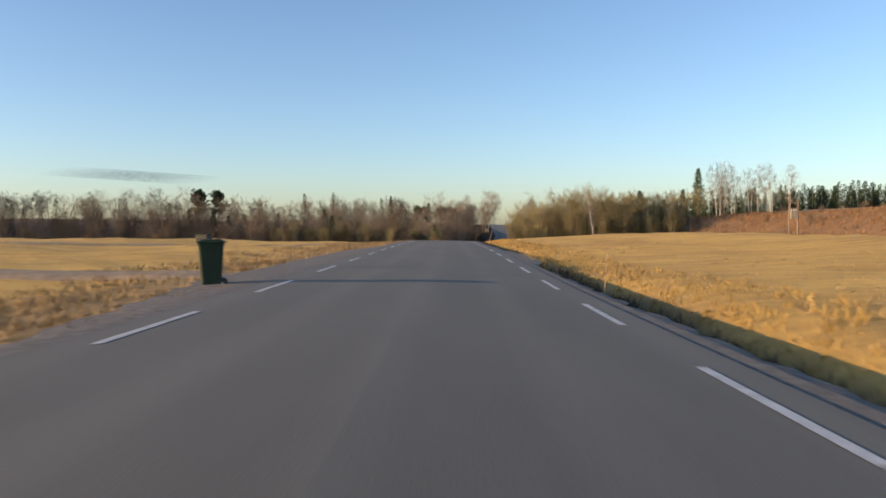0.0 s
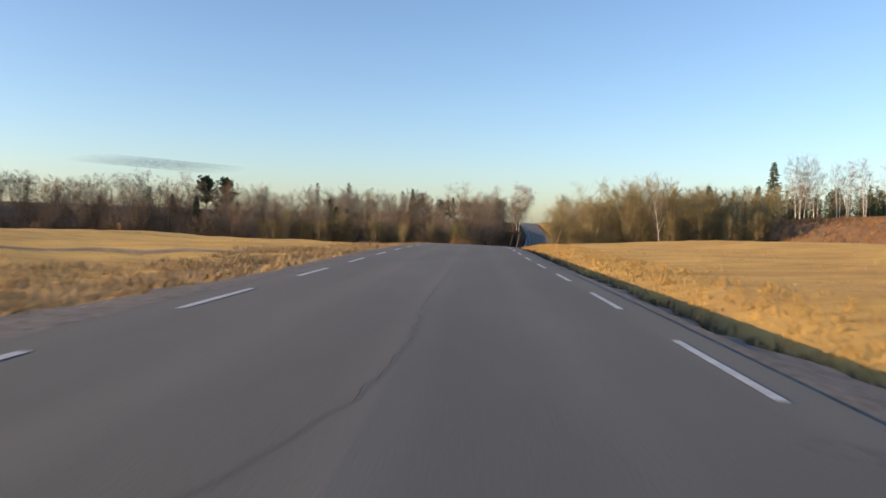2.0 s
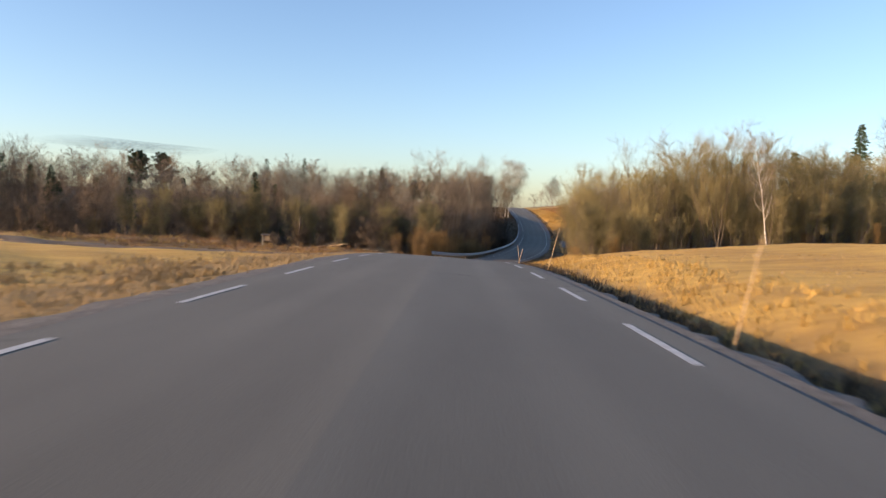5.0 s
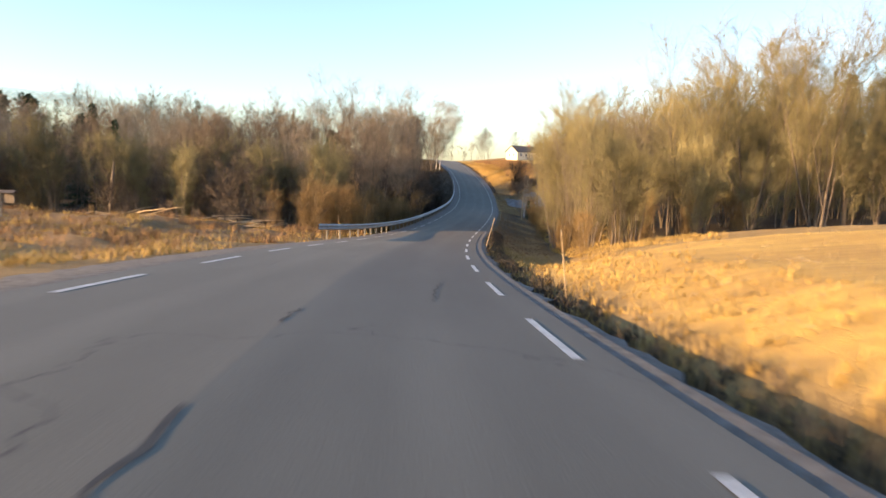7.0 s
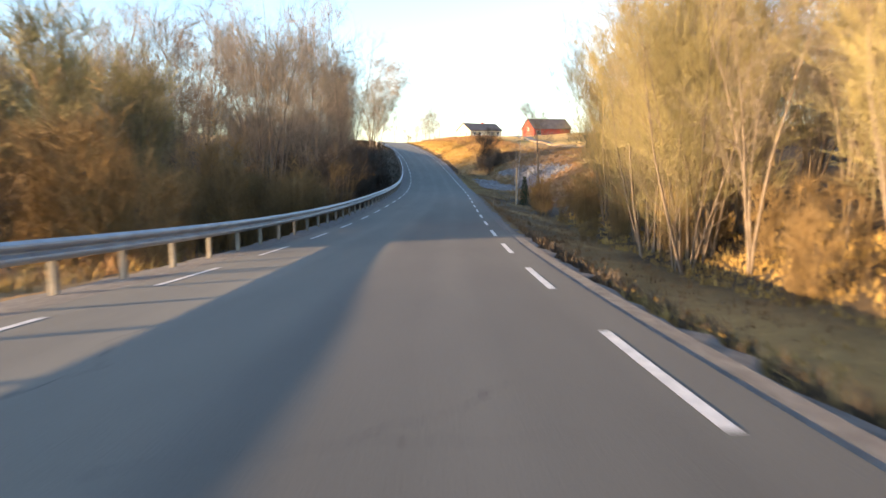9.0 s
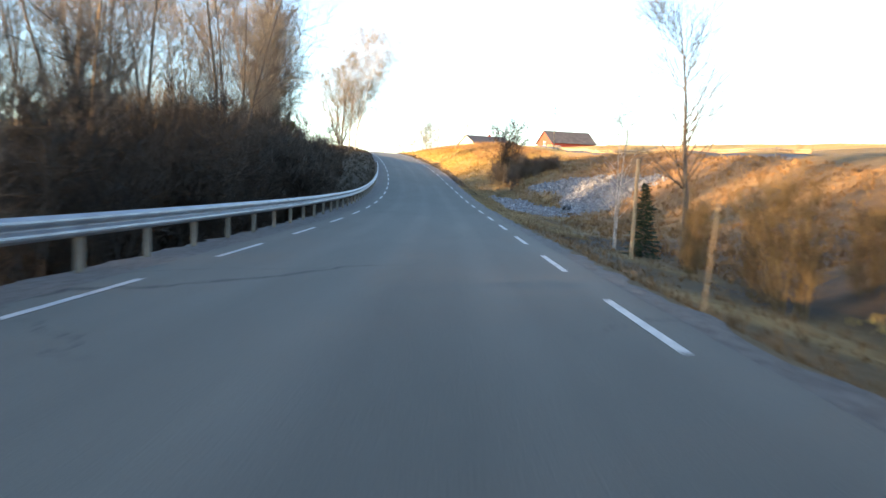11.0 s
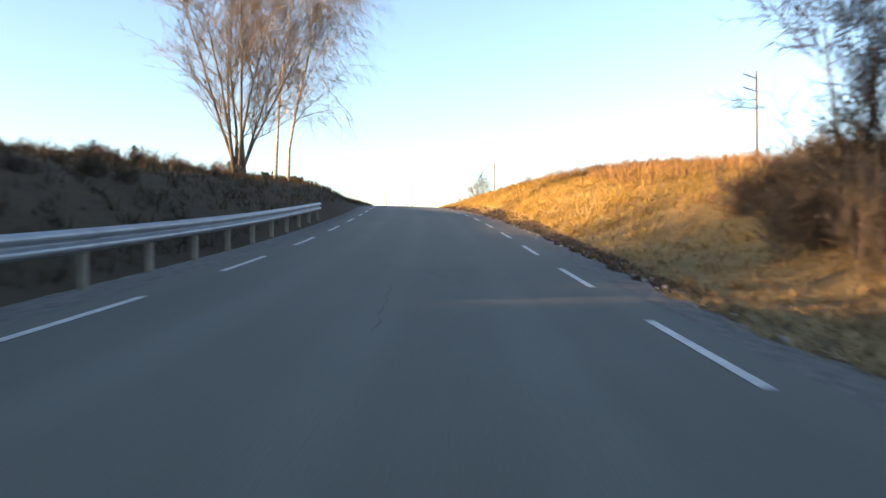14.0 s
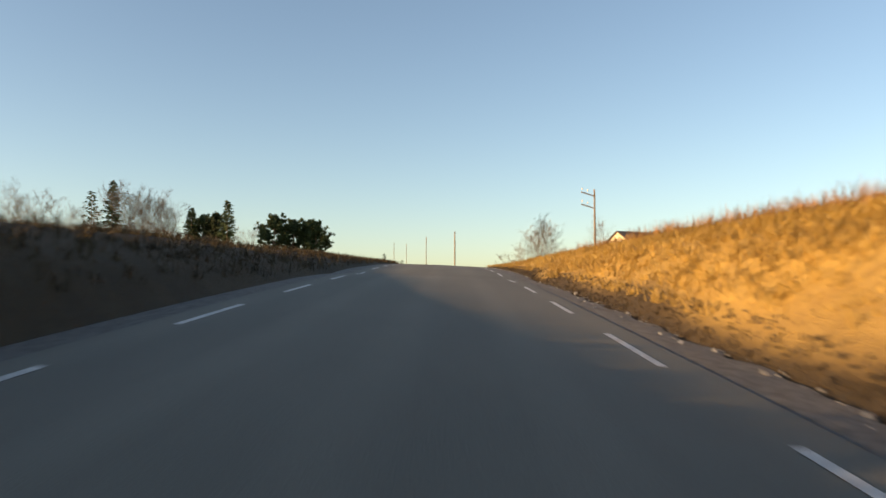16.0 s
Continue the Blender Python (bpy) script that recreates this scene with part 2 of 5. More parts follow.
# ---------------------------------------------------------------- the line of the road and the lie of the land
# the road every seven metres: its middle, its height, its fall to the right
RX = [-1.01, -1.02, -1.03, -1.05, -1.05, -1.06, -1.11, -1.19, -1.24, -1.28, -1.36, -1.42, -1.46, -1.47, -1.48, -1.5, -1.51, -1.54, -1.57, -1.55, -1.45, -1.25, -0.9, -0.45, 0.17, 0.96, 1.84, 2.88, 3.99, 5.18, 6.41, 7.61, 8.81, 9.99, 11.17, 12.32, 13.4, 14.4, 15.34, 16.2, 17.06, 17.83, 18.5, 19.08, 19.6, 20.02, 20.34, 20.6, 20.8, 21.01, 21.17, 21.31]
RZ = [0.08, 0.03, -0.02, -0.07, -0.08, -0.08, -0.07, -0.07, -0.09, -0.13, -0.18, -0.23, -0.27, -0.34, -0.44, -0.58, -0.74, -0.93, -1.14, -1.45, -1.85, -2.32, -2.84, -3.33, -3.86, -4.37, -4.84, -5.25, -5.62, -5.93, -6.17, -6.37, -6.52, -6.63, -6.7, -6.76, -6.77, -6.75, -6.69, -6.56, -6.33, -6.01, -5.63, -5.17, -4.63, -4.06, -3.48, -2.95, -2.42, -1.92, -1.46, -1.01]
FALL = [0.007, 0.016, 0.024, 0.031, 0.038, 0.039, 0.033, 0.028, 0.027, 0.026, 0.033, 0.034, 0.026, 0.02, 0.016, 0.016, 0.019, 0.025, 0.029, 0.037, 0.048, 0.056, 0.06, 0.057, 0.046, 0.034, 0.016, 0.002, -0.009, -0.016, -0.015, -0.01, -0.003, 0.004, 0.009, 0.012, 0.013, 0.01, 0.008, 0.007, 0.014, 0.021, 0.027, 0.028, 0.03, 0.034, 0.034, 0.037, 0.048, 0.052, 0.049, 0.04]
RY = [-8 + 7 * k for k in range(len(RX))]
DY = np.arange(-80.0, 1250.0, 1.0)


def eased(ys, vs, y, times=2):
    v = np.interp(y, ys, vs)
    for _ in range(times):
        v = np.convolve(np.pad(v, 4, mode="reflect", reflect_type="odd"), np.ones(9) / 9, mode="valid")
    return v


d_on = np.clip(DY - 349, 0, 110)
CX = eased(RY, RX, DY) + np.clip(DY - 349, 0, None) * 0.02
CZ = eased(RY, RZ, DY) + 0.062 * d_on - 0.00028 * d_on ** 2
TILT = eased(RY, FALL, DY)

# The plan of the land is drawn by stations along the road, at about three quarters of full size.
SCALE = 1.32
STATION = [-60, 0, 14, 28.2, 42.3, 78.1, 93.1, 108.2, 123.4, 131.1, 134.1, 169.3, 184.5, 199.8, 215.4, 230.7, 238.4, 2500]
METRE = [-76, 0, 17.7, 36.2, 54.8, 101.3, 120.4, 140.0, 160.7, 171.4, 175.6, 224.2, 245.3, 266.5, 287.4, 307.9, 317.8, 3326]
PLAN_Y = [-60, -0.0, 7.0, 14.0, 21.0, 28.2, 35.3, 42.3, 60.2, 78.1, 85.6, 93.1, 100.6, 108.2, 115.8, 123.4, 131.1, 134.1, 142.2, 150.2, 158.2, 166.2, 169.3, 176.9, 184.5, 192.1, 199.8, 207.6, 215.4, 223.1, 230.7, 238.4]
PLAN_X = [0, 0.0, 0.13, 0.07, 0.03, 0.16, 0.13, 0.1, 0.25, 0.43, 0.48, 0.48, 0.46, 0.22, 0.64, 0.85, 1.55, 1.7, 2.65, 4.05, 5.64, 7.18, 7.79, 9.07, 10.29, 11.53, 12.6, 13.65, 14.47, 15.18, 15.65, 15.88]
PY = np.arange(-60.0, 900.0, 1.0)
PX = eased(PLAN_Y, PLAN_X, PY, 3) - 1.09 + np.clip(PY - 238, 0, None) * 0.02


def metre(station):
    return np.interp(station, STATION, METRE)


def station(y):
    return np.interp(y, METRE, STATION)


def wide(u):
    """A distance from the middle of the road: on the plan to full size; the road itself is drawn at full size."""
    a = np.abs(u)
    return np.sign(u) * np.where(a < 4.6, a, 4.6 + (a - 4.6) * SCALE)


def narrow(u):
    a = np.abs(u)
    return np.sign(u) * np.where(a < 4.6, a, 4.6 + (a - 4.6) / SCALE)


def rise(u, h):
    """A height over the road on the plan, at full size."""
    b = np.clip((np.abs(u) - 4.6) / 3, 0, 1)
    return h + b * (SCALE - 1) * (h - 1.17)


def sink(u, h):
    b = np.clip((np.abs(u) - 4.6) / 3, 0, 1) * (SCALE - 1)
    return (h + 1.17 * b) / (1 + b)


def level(z, y):
    """A height on the plan, near the station y, at full size."""
    return SCALE * z + float(np.interp(y, [171, 300], [-0.45, 0.47]))


def spot(x, y):
    """A place on the plan, at full size."""
    yy = float(metre(y))
    return cx(yy) + float(wide(x - float(np.interp(y, PY, PX)))), yy


def beside(u, y):
    """The same by the distance from the middle of the road on the plan."""
    yy = float(metre(y))
    return cx(yy) + float(wide(u)), yy


def plan_cx(y):
    return float(np.interp(y, PY, PX))


# cross sections: distance from the middle of the road, height above it
LEFT = [
    (-60, [(-3.9, -.06), (-5, -.2), (-8, -.05), (-14, .1), (-30, .4), (-60, .6), (-150, -1), (-500, 6)]),
    (60, [(-3.9, -.06), (-5, -.2), (-8, -.05), (-16, .1), (-30, .45), (-60, .6), (-150, 0), (-500, 6)]),
    (100, [(-3.9, -.06), (-5, -.2), (-8, 0), (-16, .3), (-31, .7), (-60, .5), (-150, 1), (-500, 8)]),
    (116, [(-3.9, -.06), (-5, -.2), (-8, 0), (-17, .2), (-27, .8), (-50, .5), (-150, 2), (-500, 10)]),
    (140, [(-4.2, -.06), (-5.5, -.1), (-8, .35), (-14, .8), (-30, 1.5), (-80, 2), (-300, 8), (-600, 16)]),
    (165, [(-4.4, -.06), (-6, -1.0), (-10, -1.6), (-20, -1), (-60, .5), (-150, 3), (-300, 9), (-600, 18)]),
    (190, [(-4.4, -.06), (-6, -.6), (-10, -.4), (-20, .6), (-60, 3), (-150, 6), (-300, 11), (-600, 20)]),
    (206, [(-4.4, -.06), (-6, .2), (-8, 1.0), (-12, 2.2), (-25, 3.2), (-60, 5), (-300, 11), (-600, 20)]),
    (222, [(-4.2, -.06), (-5, .2), (-7, 1.6), (-10, 2.3), (-20, 2.9), (-60, 4.6), (-300, 11), (-600, 20)]),
    (238, [(-4.0, -.06), (-4.3, .4), (-4.8, 1.3), (-5.3, 1.6), (-7, 1.75), (-10, 1.85), (-20, 2.3), (-60, 3.9), (-300, 8), (-600, 14)]),
    (252, [(-4.2, -.06), (-5, .4), (-6.6, 1.15), (-9, 1.3), (-13, 1.45), (-20, 1.9), (-60, 4), (-300, 8), (-600, 12)]),
    (265, [(-4.2, -.06), (-5, .3), (-7, .9), (-9, 1.0), (-14, 1.3), (-30, 2.1), (-60, 3.5), (-300, 7), (-600, 12)]),
    (285, [(-4.2, -.06), (-5, .15), (-7.5, .6), (-10, .75), (-14, 1.0), (-30, 1.8), (-60, 3), (-300, 6), (-600, 10)]),
    (302, [(-4.2, -.06), (-5, .1), (-8, .5), (-12, .8), (-30, 1.5), (-60, 2.4), (-300, 5), (-600, 9)]),
    (340, [(-4.2, -.06), (-6, 0), (-12, .3), (-30, 1), (-60, 2), (-300, 5), (-600, 8)]),
    (900, [(-4.2, -.06), (-30, 0), (-600, 4)])]
RIGHT = [
    (-60, [(3.8, -.07), (4.2, -.4), (4.75, -.62), (5.4, -.2), (6.2, .05), (14, .1), (26, .05), (38, -.5), (48, 2.4), (70, 3.6), (150, 7), (500, 12)]),
    (21, [(3.8, -.07), (4.2, -.4), (4.75, -.62), (5.4, -.2), (6.2, .05), (14, .12), (26, .1), (38, -.5), (48, 2.4), (70, 3.8), (150, 7.5), (500, 13)]),
    (24.5, [(3.8, -.07), (4.6, -.12), (5.6, -.28), (6.6, -.15), (8, .05), (14, .15), (26, .2), (39, -.5), (49, 2.6), (70, 4.2), (150, 7.5), (500, 13)]),
    (31.5, [(3.8, -.07), (4.6, -.12), (5.6, -.28), (6.6, -.15), (8, .05), (14, .25), (26, .4), (40, -.6), (50, 2.9), (70, 4.3), (150, 7.7), (500, 13)]),
    (35.5, [(3.8, -.07), (4.2, -.4), (4.75, -.62), (5.4, -.2), (6.2, .05), (14, .35), (26, .7), (41, -.5), (50, 3.0), (70, 4.4), (150, 8), (500, 14)]),
    (60, [(3.8, -.07), (4.2, -.4), (4.75, -.62), (5.4, -.2), (6.2, .05), (14, .35), (26, .7), (41, -.5), (50, 3.0), (70, 4.4), (150, 8), (500, 14)]),
    (100, [(3.8, -.07), (4.1, -.25), (4.5, -.42), (5.1, -.05), (7, .55), (14, .9), (26, 1.2), (41, .2), (50, 3.8), (70, 5.2), (150, 9), (500, 15)]),
    (116, [(3.8, -.07), (4.1, -.22), (4.5, -.36), (5.1, .05), (7, .85), (14, 1.3), (26, 1.9), (41, 1.4), (50, 4.8), (70, 6), (150, 10), (500, 16)]),
    (130, [(3.85, -.07), (4.8, -.6), (6, -1.0), (7.4, -.7), (9, .3), (14, .9), (26, 1.6), (38, 2.2), (48, 5.6), (70, 7), (150, 11), (500, 18)]),
    (145, [(3.85, -.07), (5, -.7), (6.5, -1.15), (8.5, -.9), (11, 0), (15, .4), (26, 1.5), (38, 3), (46, 6.4), (70, 8.4), (150, 12), (500, 20)]),
    (165, [(4, -.06), (5.2, -.7), (8, -.9), (11, -.2), (13, .3), (18, 1), (30, 2.8), (36, 4.6), (42, 7.5), (60, 9), (150, 13), (500, 22)]),
    (185, [(4, -.06), (5.4, -.4), (8, -.5), (12, -.3), (15, .6), (18, 2.0), (20, 2.8), (26, 3.6), (31, 4.8), (46, 6.6), (80, 9), (150, 12), (500, 22)]),
    (197, [(4, -.06), (5.6, -.4), (8, -.55), (11, -.45), (12.5, .4), (14.5, 1.7), (17, 2.7), (19, 3.15), (23, 3.2), (30, 3.7), (46, 5.2), (150, 11), (500, 22)]),
    (204, [(4, -.06), (5.6, -.4), (7.6, -.55), (9.8, -.5), (11.3, .6), (14, 2.0), (17, 2.9), (18.7, 3.25), (23, 3.3), (30, 3.7), (46, 5), (150, 10.5), (500, 22)]),
    (212, [(4.1, -.06), (5.4, -.35), (7, -.45), (8.3, -.3), (9.6, .7), (11, 1.5), (14, 2.3), (17, 2.9), (18.5, 3.1), (23, 3.15), (30, 3.6), (46, 4.8), (150, 10), (500, 21)]),
    (225, [(4.2, -.06), (5, -.1), (7, .6), (9, 1.5), (12, 2.0), (16, 2.2), (18.6, 2.5), (23, 2.55), (30, 3.1), (46, 4.2), (150, 9.5), (500, 20)]),
    (236, [(4.4, -.06), (5.2, .5), (6.8, 1.6), (9.7, 2.1), (12, 2.3), (16, 2.2), (18.7, 2.1), (23, 2.1), (35, 3), (60, 4.6), (150, 8.5), (500, 18)]),
    (250, [(4.5, -.06), (5.2, .7), (6.2, 1.5), (8, 1.95), (11.6, 2.45), (15, 2.5), (20, 2.1), (25, 2.1), (60, 4.2), (150, 8), (500, 16)]),
    (263, [(4.5, -.06), (5.2, .5), (6.2, 1.1), (9, 1.65), (13, 2.0), (25, 2.4), (60, 4), (150, 7), (500, 14)]),
    (288, [(4.5, -.06), (6, .35), (9, .75), (13, 1.1), (25, 1.4), (60, 2.6), (150, 6), (500, 13)]),
    (312, [(4.5, -.06), (6, .15), (8, .3), (13, .6), (30, 1.1), (60, 2.2), (150, 6), (500, 12)]),
    (345, [(4.4, -.06), (6, .1), (12, .4), (30, 1.1), (60, 2.2), (150, 6), (500, 12)]),
    (405, [(4.4, -.06), (6, .1), (12, .5), (30, 2.4), (60, 3.4), (150, 7), (500, 12)]),
    (900, [(4.4, -.06), (30, 0), (500, 6)])]


def section(table, us):
    table = [(float(metre(y)), [(float(wide(u)), float(rise(u, h))) for u, h in p]) for y, p in table]
    rows = np.array([np.interp(us, *zip(*sorted(p))) for _, p in table])
    st = [y for y, _ in table]
    out = np.array([np.interp(DY, st, rows[:, k]) for k in range(len(us))])
    for k in range(len(us)):
        for _ in range(2):
            out[k] = np.convolve(np.pad(out[k], 4, mode="edge"), np.ones(9) / 9, mode="valid")
    return out


grow = [3.6, 3.75, 3.9, 4.1, 4.3, 4.6, 4.9, 5.2, 5.5, 5.8, 6.1, 6.4, 6.8, 7.2, 7.6, 8, 8.5, 9, 9.5, 10, 10.6, 11.2, 11.8, 12.5, 13.2, 14, 15, 16, 17.2, 18.5, 20, 21.5, 23, 25, 27, 29, 31, 33, 35, 37, 39,
        41, 43, 45, 47, 49, 52, 56, 60, 66, 73, 82, 94, 110, 130, 155, 185, 225, 280, 360, 480]
US = np.array([-1500.0, -900.0, -650.0] + [-g for g in reversed(grow)] + [-3.3, -1.6, 0.0, 1.6, 3.3] + grow + [650.0, 900.0, 1500.0])
SEC = np.where((US < 0)[:, None], section(LEFT, np.minimum(US, -3.6)), section(RIGHT, np.maximum(US, 3.6)))
SEC -= (0.07 * np.interp(np.abs(US), [3.5, 4.2, 4.7], [1, 1, 0]))[:, None]
SEC[np.abs(US) < 3.5] = -0.12


def lumps(x, y, u):
    """Uneven ground, stronger away from the road."""
    a = np.clip((np.abs(u) - 5.5) / 10, 0, 1)
    rough = np.clip((-u - 6) / 4, 0, 1) * np.clip((52 + u) / 10, 0, 1) * np.clip((y - 147) / 5, 0, 1) * np.clip((195 - y) / 5, 0, 1)      # the cleared brush
    return 0.25 * rough * np.sin(x * 1.05 + 1.3 * np.sin(y * 0.6)) * np.sin(y * 0.8 + 0.8 * np.sin(x * 0.5)) + a * (0.12 * np.sin(x * 0.31 + 0.7 * np.sin(y * 0.23)) + 0.10 * np.sin(y * 0.37 + x * 0.13) + 0.05 * np.sin(x * 1.3 + y * 0.9))


def cx(y):
    return float(np.interp(y, DY, CX))


def cz(y):
    return float(np.interp(y, DY, CZ))


def lean(u, y):
    """How far the sideways fall of the road lowers the ground."""
    return float(np.interp(y, DY, TILT)) * u * float(np.interp(abs(u), [4.2, 14], [1, 0]))


def ground(x, y):
    """The height of the ground at a place."""
    u = x - cx(y)
    col = np.array([np.interp(y, DY, SEC[k]) for k in range(max(0, np.searchsorted(US, u) - 1), min(len(US), np.searchsorted(US, u) + 1))])
    us = US[max(0, np.searchsorted(US, u) - 1):min(len(US), np.searchsorted(US, u) + 1)]
    return cz(y) + float(np.interp(u, us, col)) + float(lumps(x, y, u)) - lean(u, y)


def on_road(u, y, lift=0.0):
    """A place by its distance from the middle of the road, on its cambered surface."""
    return Vector((cx(y) + u, y, cz(y) - 0.012 * abs(u) - lean(u, y) + lift))


def smooth01(a, b, v):
    t = np.clip((v - a) / (b - a), 0, 1)
    return t * t * (3 - 2 * t)


def rock_cover(y, u, over):
    """Where loose rock covers the slope: its upper part, and the bottom of the ditch, with a tongue of grass between."""
    wob = 0.08 * np.sin(1.1 * y + 0.8 * u) + 0.06 * np.sin(2.3 * u + 0.6 * y)
    low = np.interp(y, [192, 199, 203, 205, 206.5, 209, 213], [0.1, -0.15, -0.7, -0.1, 0.22, 0.28, 0.32])
    top = np.interp(y, [192, 197, 203, 207.5, 210, 211.7, 213.5], [1.9, 1.9, 1.7, 1.48, 1.25, 0.8, 0.3])
    upper = smooth01(-0.12, 0.12, over - low + wob) * (1 - smooth01(-0.2, 0.15, over - top + wob)) * (1 - smooth01(212, 214, y + 2 * wob)) * smooth01(6.5, 7.5, u) * smooth01(198.3, 200.5, y + 4 * wob)
    floor = smooth01(5.5, 6.1, u + wob) * (1 - smooth01(-0.5, -0.38, over + 0.6 * wob)) * (1 - smooth01(209, 212.5, y + 4 * wob)) * (u < 11.5) * smooth01(198.3, 200.5, y + 4 * wob)
    return 0.9 * np.maximum(upper, floor) * (u > 0) * (u < 19)


def build_ground():
    ys = np.concatenate([np.arange(-80, -24, 4.0), np.arange(-24, 420, 0.9), np.arange(420, 560, 3.0), [572, 590, 615, 650, 690, 740, 810, 900, 1010, 1130, 1300, 1700, 2400, 3300]])
    yc = np.clip(ys, -80, 1249)
    X = np.interp(yc, DY, CX)[:, None] + US[None, :]
    S = np.array([np.interp(yc, DY, SEC[k]) for k in range(len(US))]).T
    Y = np.repeat(ys[:, None], len(US), 1)
    U = np.repeat(US[None, :], len(ys), 0)
    Z = np.interp(yc, DY, CZ)[:, None] + S + lumps(X, Y, U) - np.interp(yc, DY, TILT)[:, None] * U * np.interp(np.abs(U), [4.2, 14], [1, 0])
    nr, nc = X.shape
    i = (np.arange(nr - 1)[:, None] * nc + np.arange(nc - 1)[None, :]).ravel()
    faces = np.stack([i, i + 1, i + nc + 1, i + nc], 1).tolist()
    me = mesh("ground", np.stack([X, Y, Z], 2).reshape(-1, 3), faces, GROUND, True)
    X, Y, S, U = narrow(U) + np.interp(station(Y), PY, PX), station(Y), sink(narrow(U), S), narrow(U)       # what covers it is drawn on the plan
    rag = 1.2 * np.sin(Y * 0.7 + 2 * np.sin(X * 0.5)) + 0.8 * np.sin(X * 1.1 + Y * 0.4)
    a = np.abs(U)
    field = (smooth01(6.2, 7.6, a + 0.3 * rag) * (1 - smooth01(112, 120, Y + rag)) * (U < 0)
             + smooth01(4.9, 5.6, a + 0.1 * rag) * (1 - smooth01(118, 124, Y - 0.15 * np.clip(U, 0, 60) + rag)) * (1 - smooth01(39, 42, a + rag)) * (U > 0))
    far = smooth01(60, 90, a)
    brown = (smooth01(39, 42, a + rag) * (1 - smooth01(172, 180, Y)) * (U > 0)
             + smooth01(7, 11, a + rag) * smooth01(170, 180, Y) * (1 - smooth01(224, 234, Y + rag)) * (1 - smooth01(18, 20, a)) * (U > 0) * (0.55 + 0.45 * smooth01(190, 200, Y))
             + smooth01(5.5, 8, a + rag) * smooth01(112, 118, Y + rag) * (1 - smooth01(146, 152, Y)) * (U < 0) * (1 - smooth01(40, 60, a)) * 0.65
             + 0.35 * smooth01(9, 12, a + 1.5 * rag) * (1 - smooth01(15, 19, a)) * smooth01(232, 242, Y) * (1 - smooth01(300, 330, Y)) * (U > 0)
             + smooth01(5.5, 8, a + rag) * smooth01(200, 215, Y) * (1 - smooth01(300, 340, Y)) * (U < 0) * 0.12)
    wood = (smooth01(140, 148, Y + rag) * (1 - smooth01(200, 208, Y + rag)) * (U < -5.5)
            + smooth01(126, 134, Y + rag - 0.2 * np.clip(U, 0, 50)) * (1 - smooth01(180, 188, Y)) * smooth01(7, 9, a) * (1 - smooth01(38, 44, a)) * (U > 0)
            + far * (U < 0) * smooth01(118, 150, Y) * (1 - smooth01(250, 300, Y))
            # the shaded left bank: the dark leaf colour paints its shade
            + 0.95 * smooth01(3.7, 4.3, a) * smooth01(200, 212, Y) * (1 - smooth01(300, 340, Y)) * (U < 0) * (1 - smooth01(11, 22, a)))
    bay = smooth01(21, 24, Y) * (1 - smooth01(32, 35.5, Y))
    wood += 0.85 * (1 - 0.75 * bay) * smooth01(3.9, 4.2, a) * (1 - smooth01(4.6, 5.3, a + 0.15 * rag + 0.4 * smooth01(95, 108, Y) * (1 - smooth01(122, 130, Y)))) * (Y < 150) * (U > 0)                       # dark ditch: dead growth, with the ditch's shade painted in up to the lit grass
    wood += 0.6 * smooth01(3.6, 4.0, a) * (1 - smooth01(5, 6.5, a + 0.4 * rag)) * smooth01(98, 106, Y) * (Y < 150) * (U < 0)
    wood += 0.2 * smooth01(5.5, 8, a + rag) * smooth01(116, 124, Y + rag) * (1 - smooth01(146, 152, Y)) * (U < 0) * (1 - smooth01(40, 60, a))   # cleared brush
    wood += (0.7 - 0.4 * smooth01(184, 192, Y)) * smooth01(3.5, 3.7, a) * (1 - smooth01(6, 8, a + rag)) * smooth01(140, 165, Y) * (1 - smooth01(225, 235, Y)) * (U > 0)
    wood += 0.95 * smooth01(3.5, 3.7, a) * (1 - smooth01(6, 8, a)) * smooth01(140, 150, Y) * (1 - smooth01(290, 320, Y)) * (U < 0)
    wood += 0.45 * smooth01(5, 6, a) * smooth01(172, 184, Y) * (1 - smooth01(214, 222, Y)) * (U > 0)
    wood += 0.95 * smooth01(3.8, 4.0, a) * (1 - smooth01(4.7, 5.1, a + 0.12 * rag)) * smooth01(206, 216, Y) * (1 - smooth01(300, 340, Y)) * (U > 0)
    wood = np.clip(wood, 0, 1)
    field = field + (U > 0) * 0.8 * smooth01(4.6, 5.4, a + 0.2 * rag) * smooth01(226, 236, Y + rag) * (1 - smooth01(320, 400, Y)) * (0.75 + 0.25 * np.sin(0.9 * Y + 0.6 * U + rag))
    bright = np.clip(field * (1 - 0.9 * far * (U > 0)), 0, 1)
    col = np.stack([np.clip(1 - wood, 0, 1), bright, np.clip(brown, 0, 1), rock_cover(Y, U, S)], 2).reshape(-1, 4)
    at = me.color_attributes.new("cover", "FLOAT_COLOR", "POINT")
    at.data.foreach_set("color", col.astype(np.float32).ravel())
    return tagged(new("ground", me), "rolling spring meadow with straw stubble and dry grass", "ground", kind="structure")


build_ground()


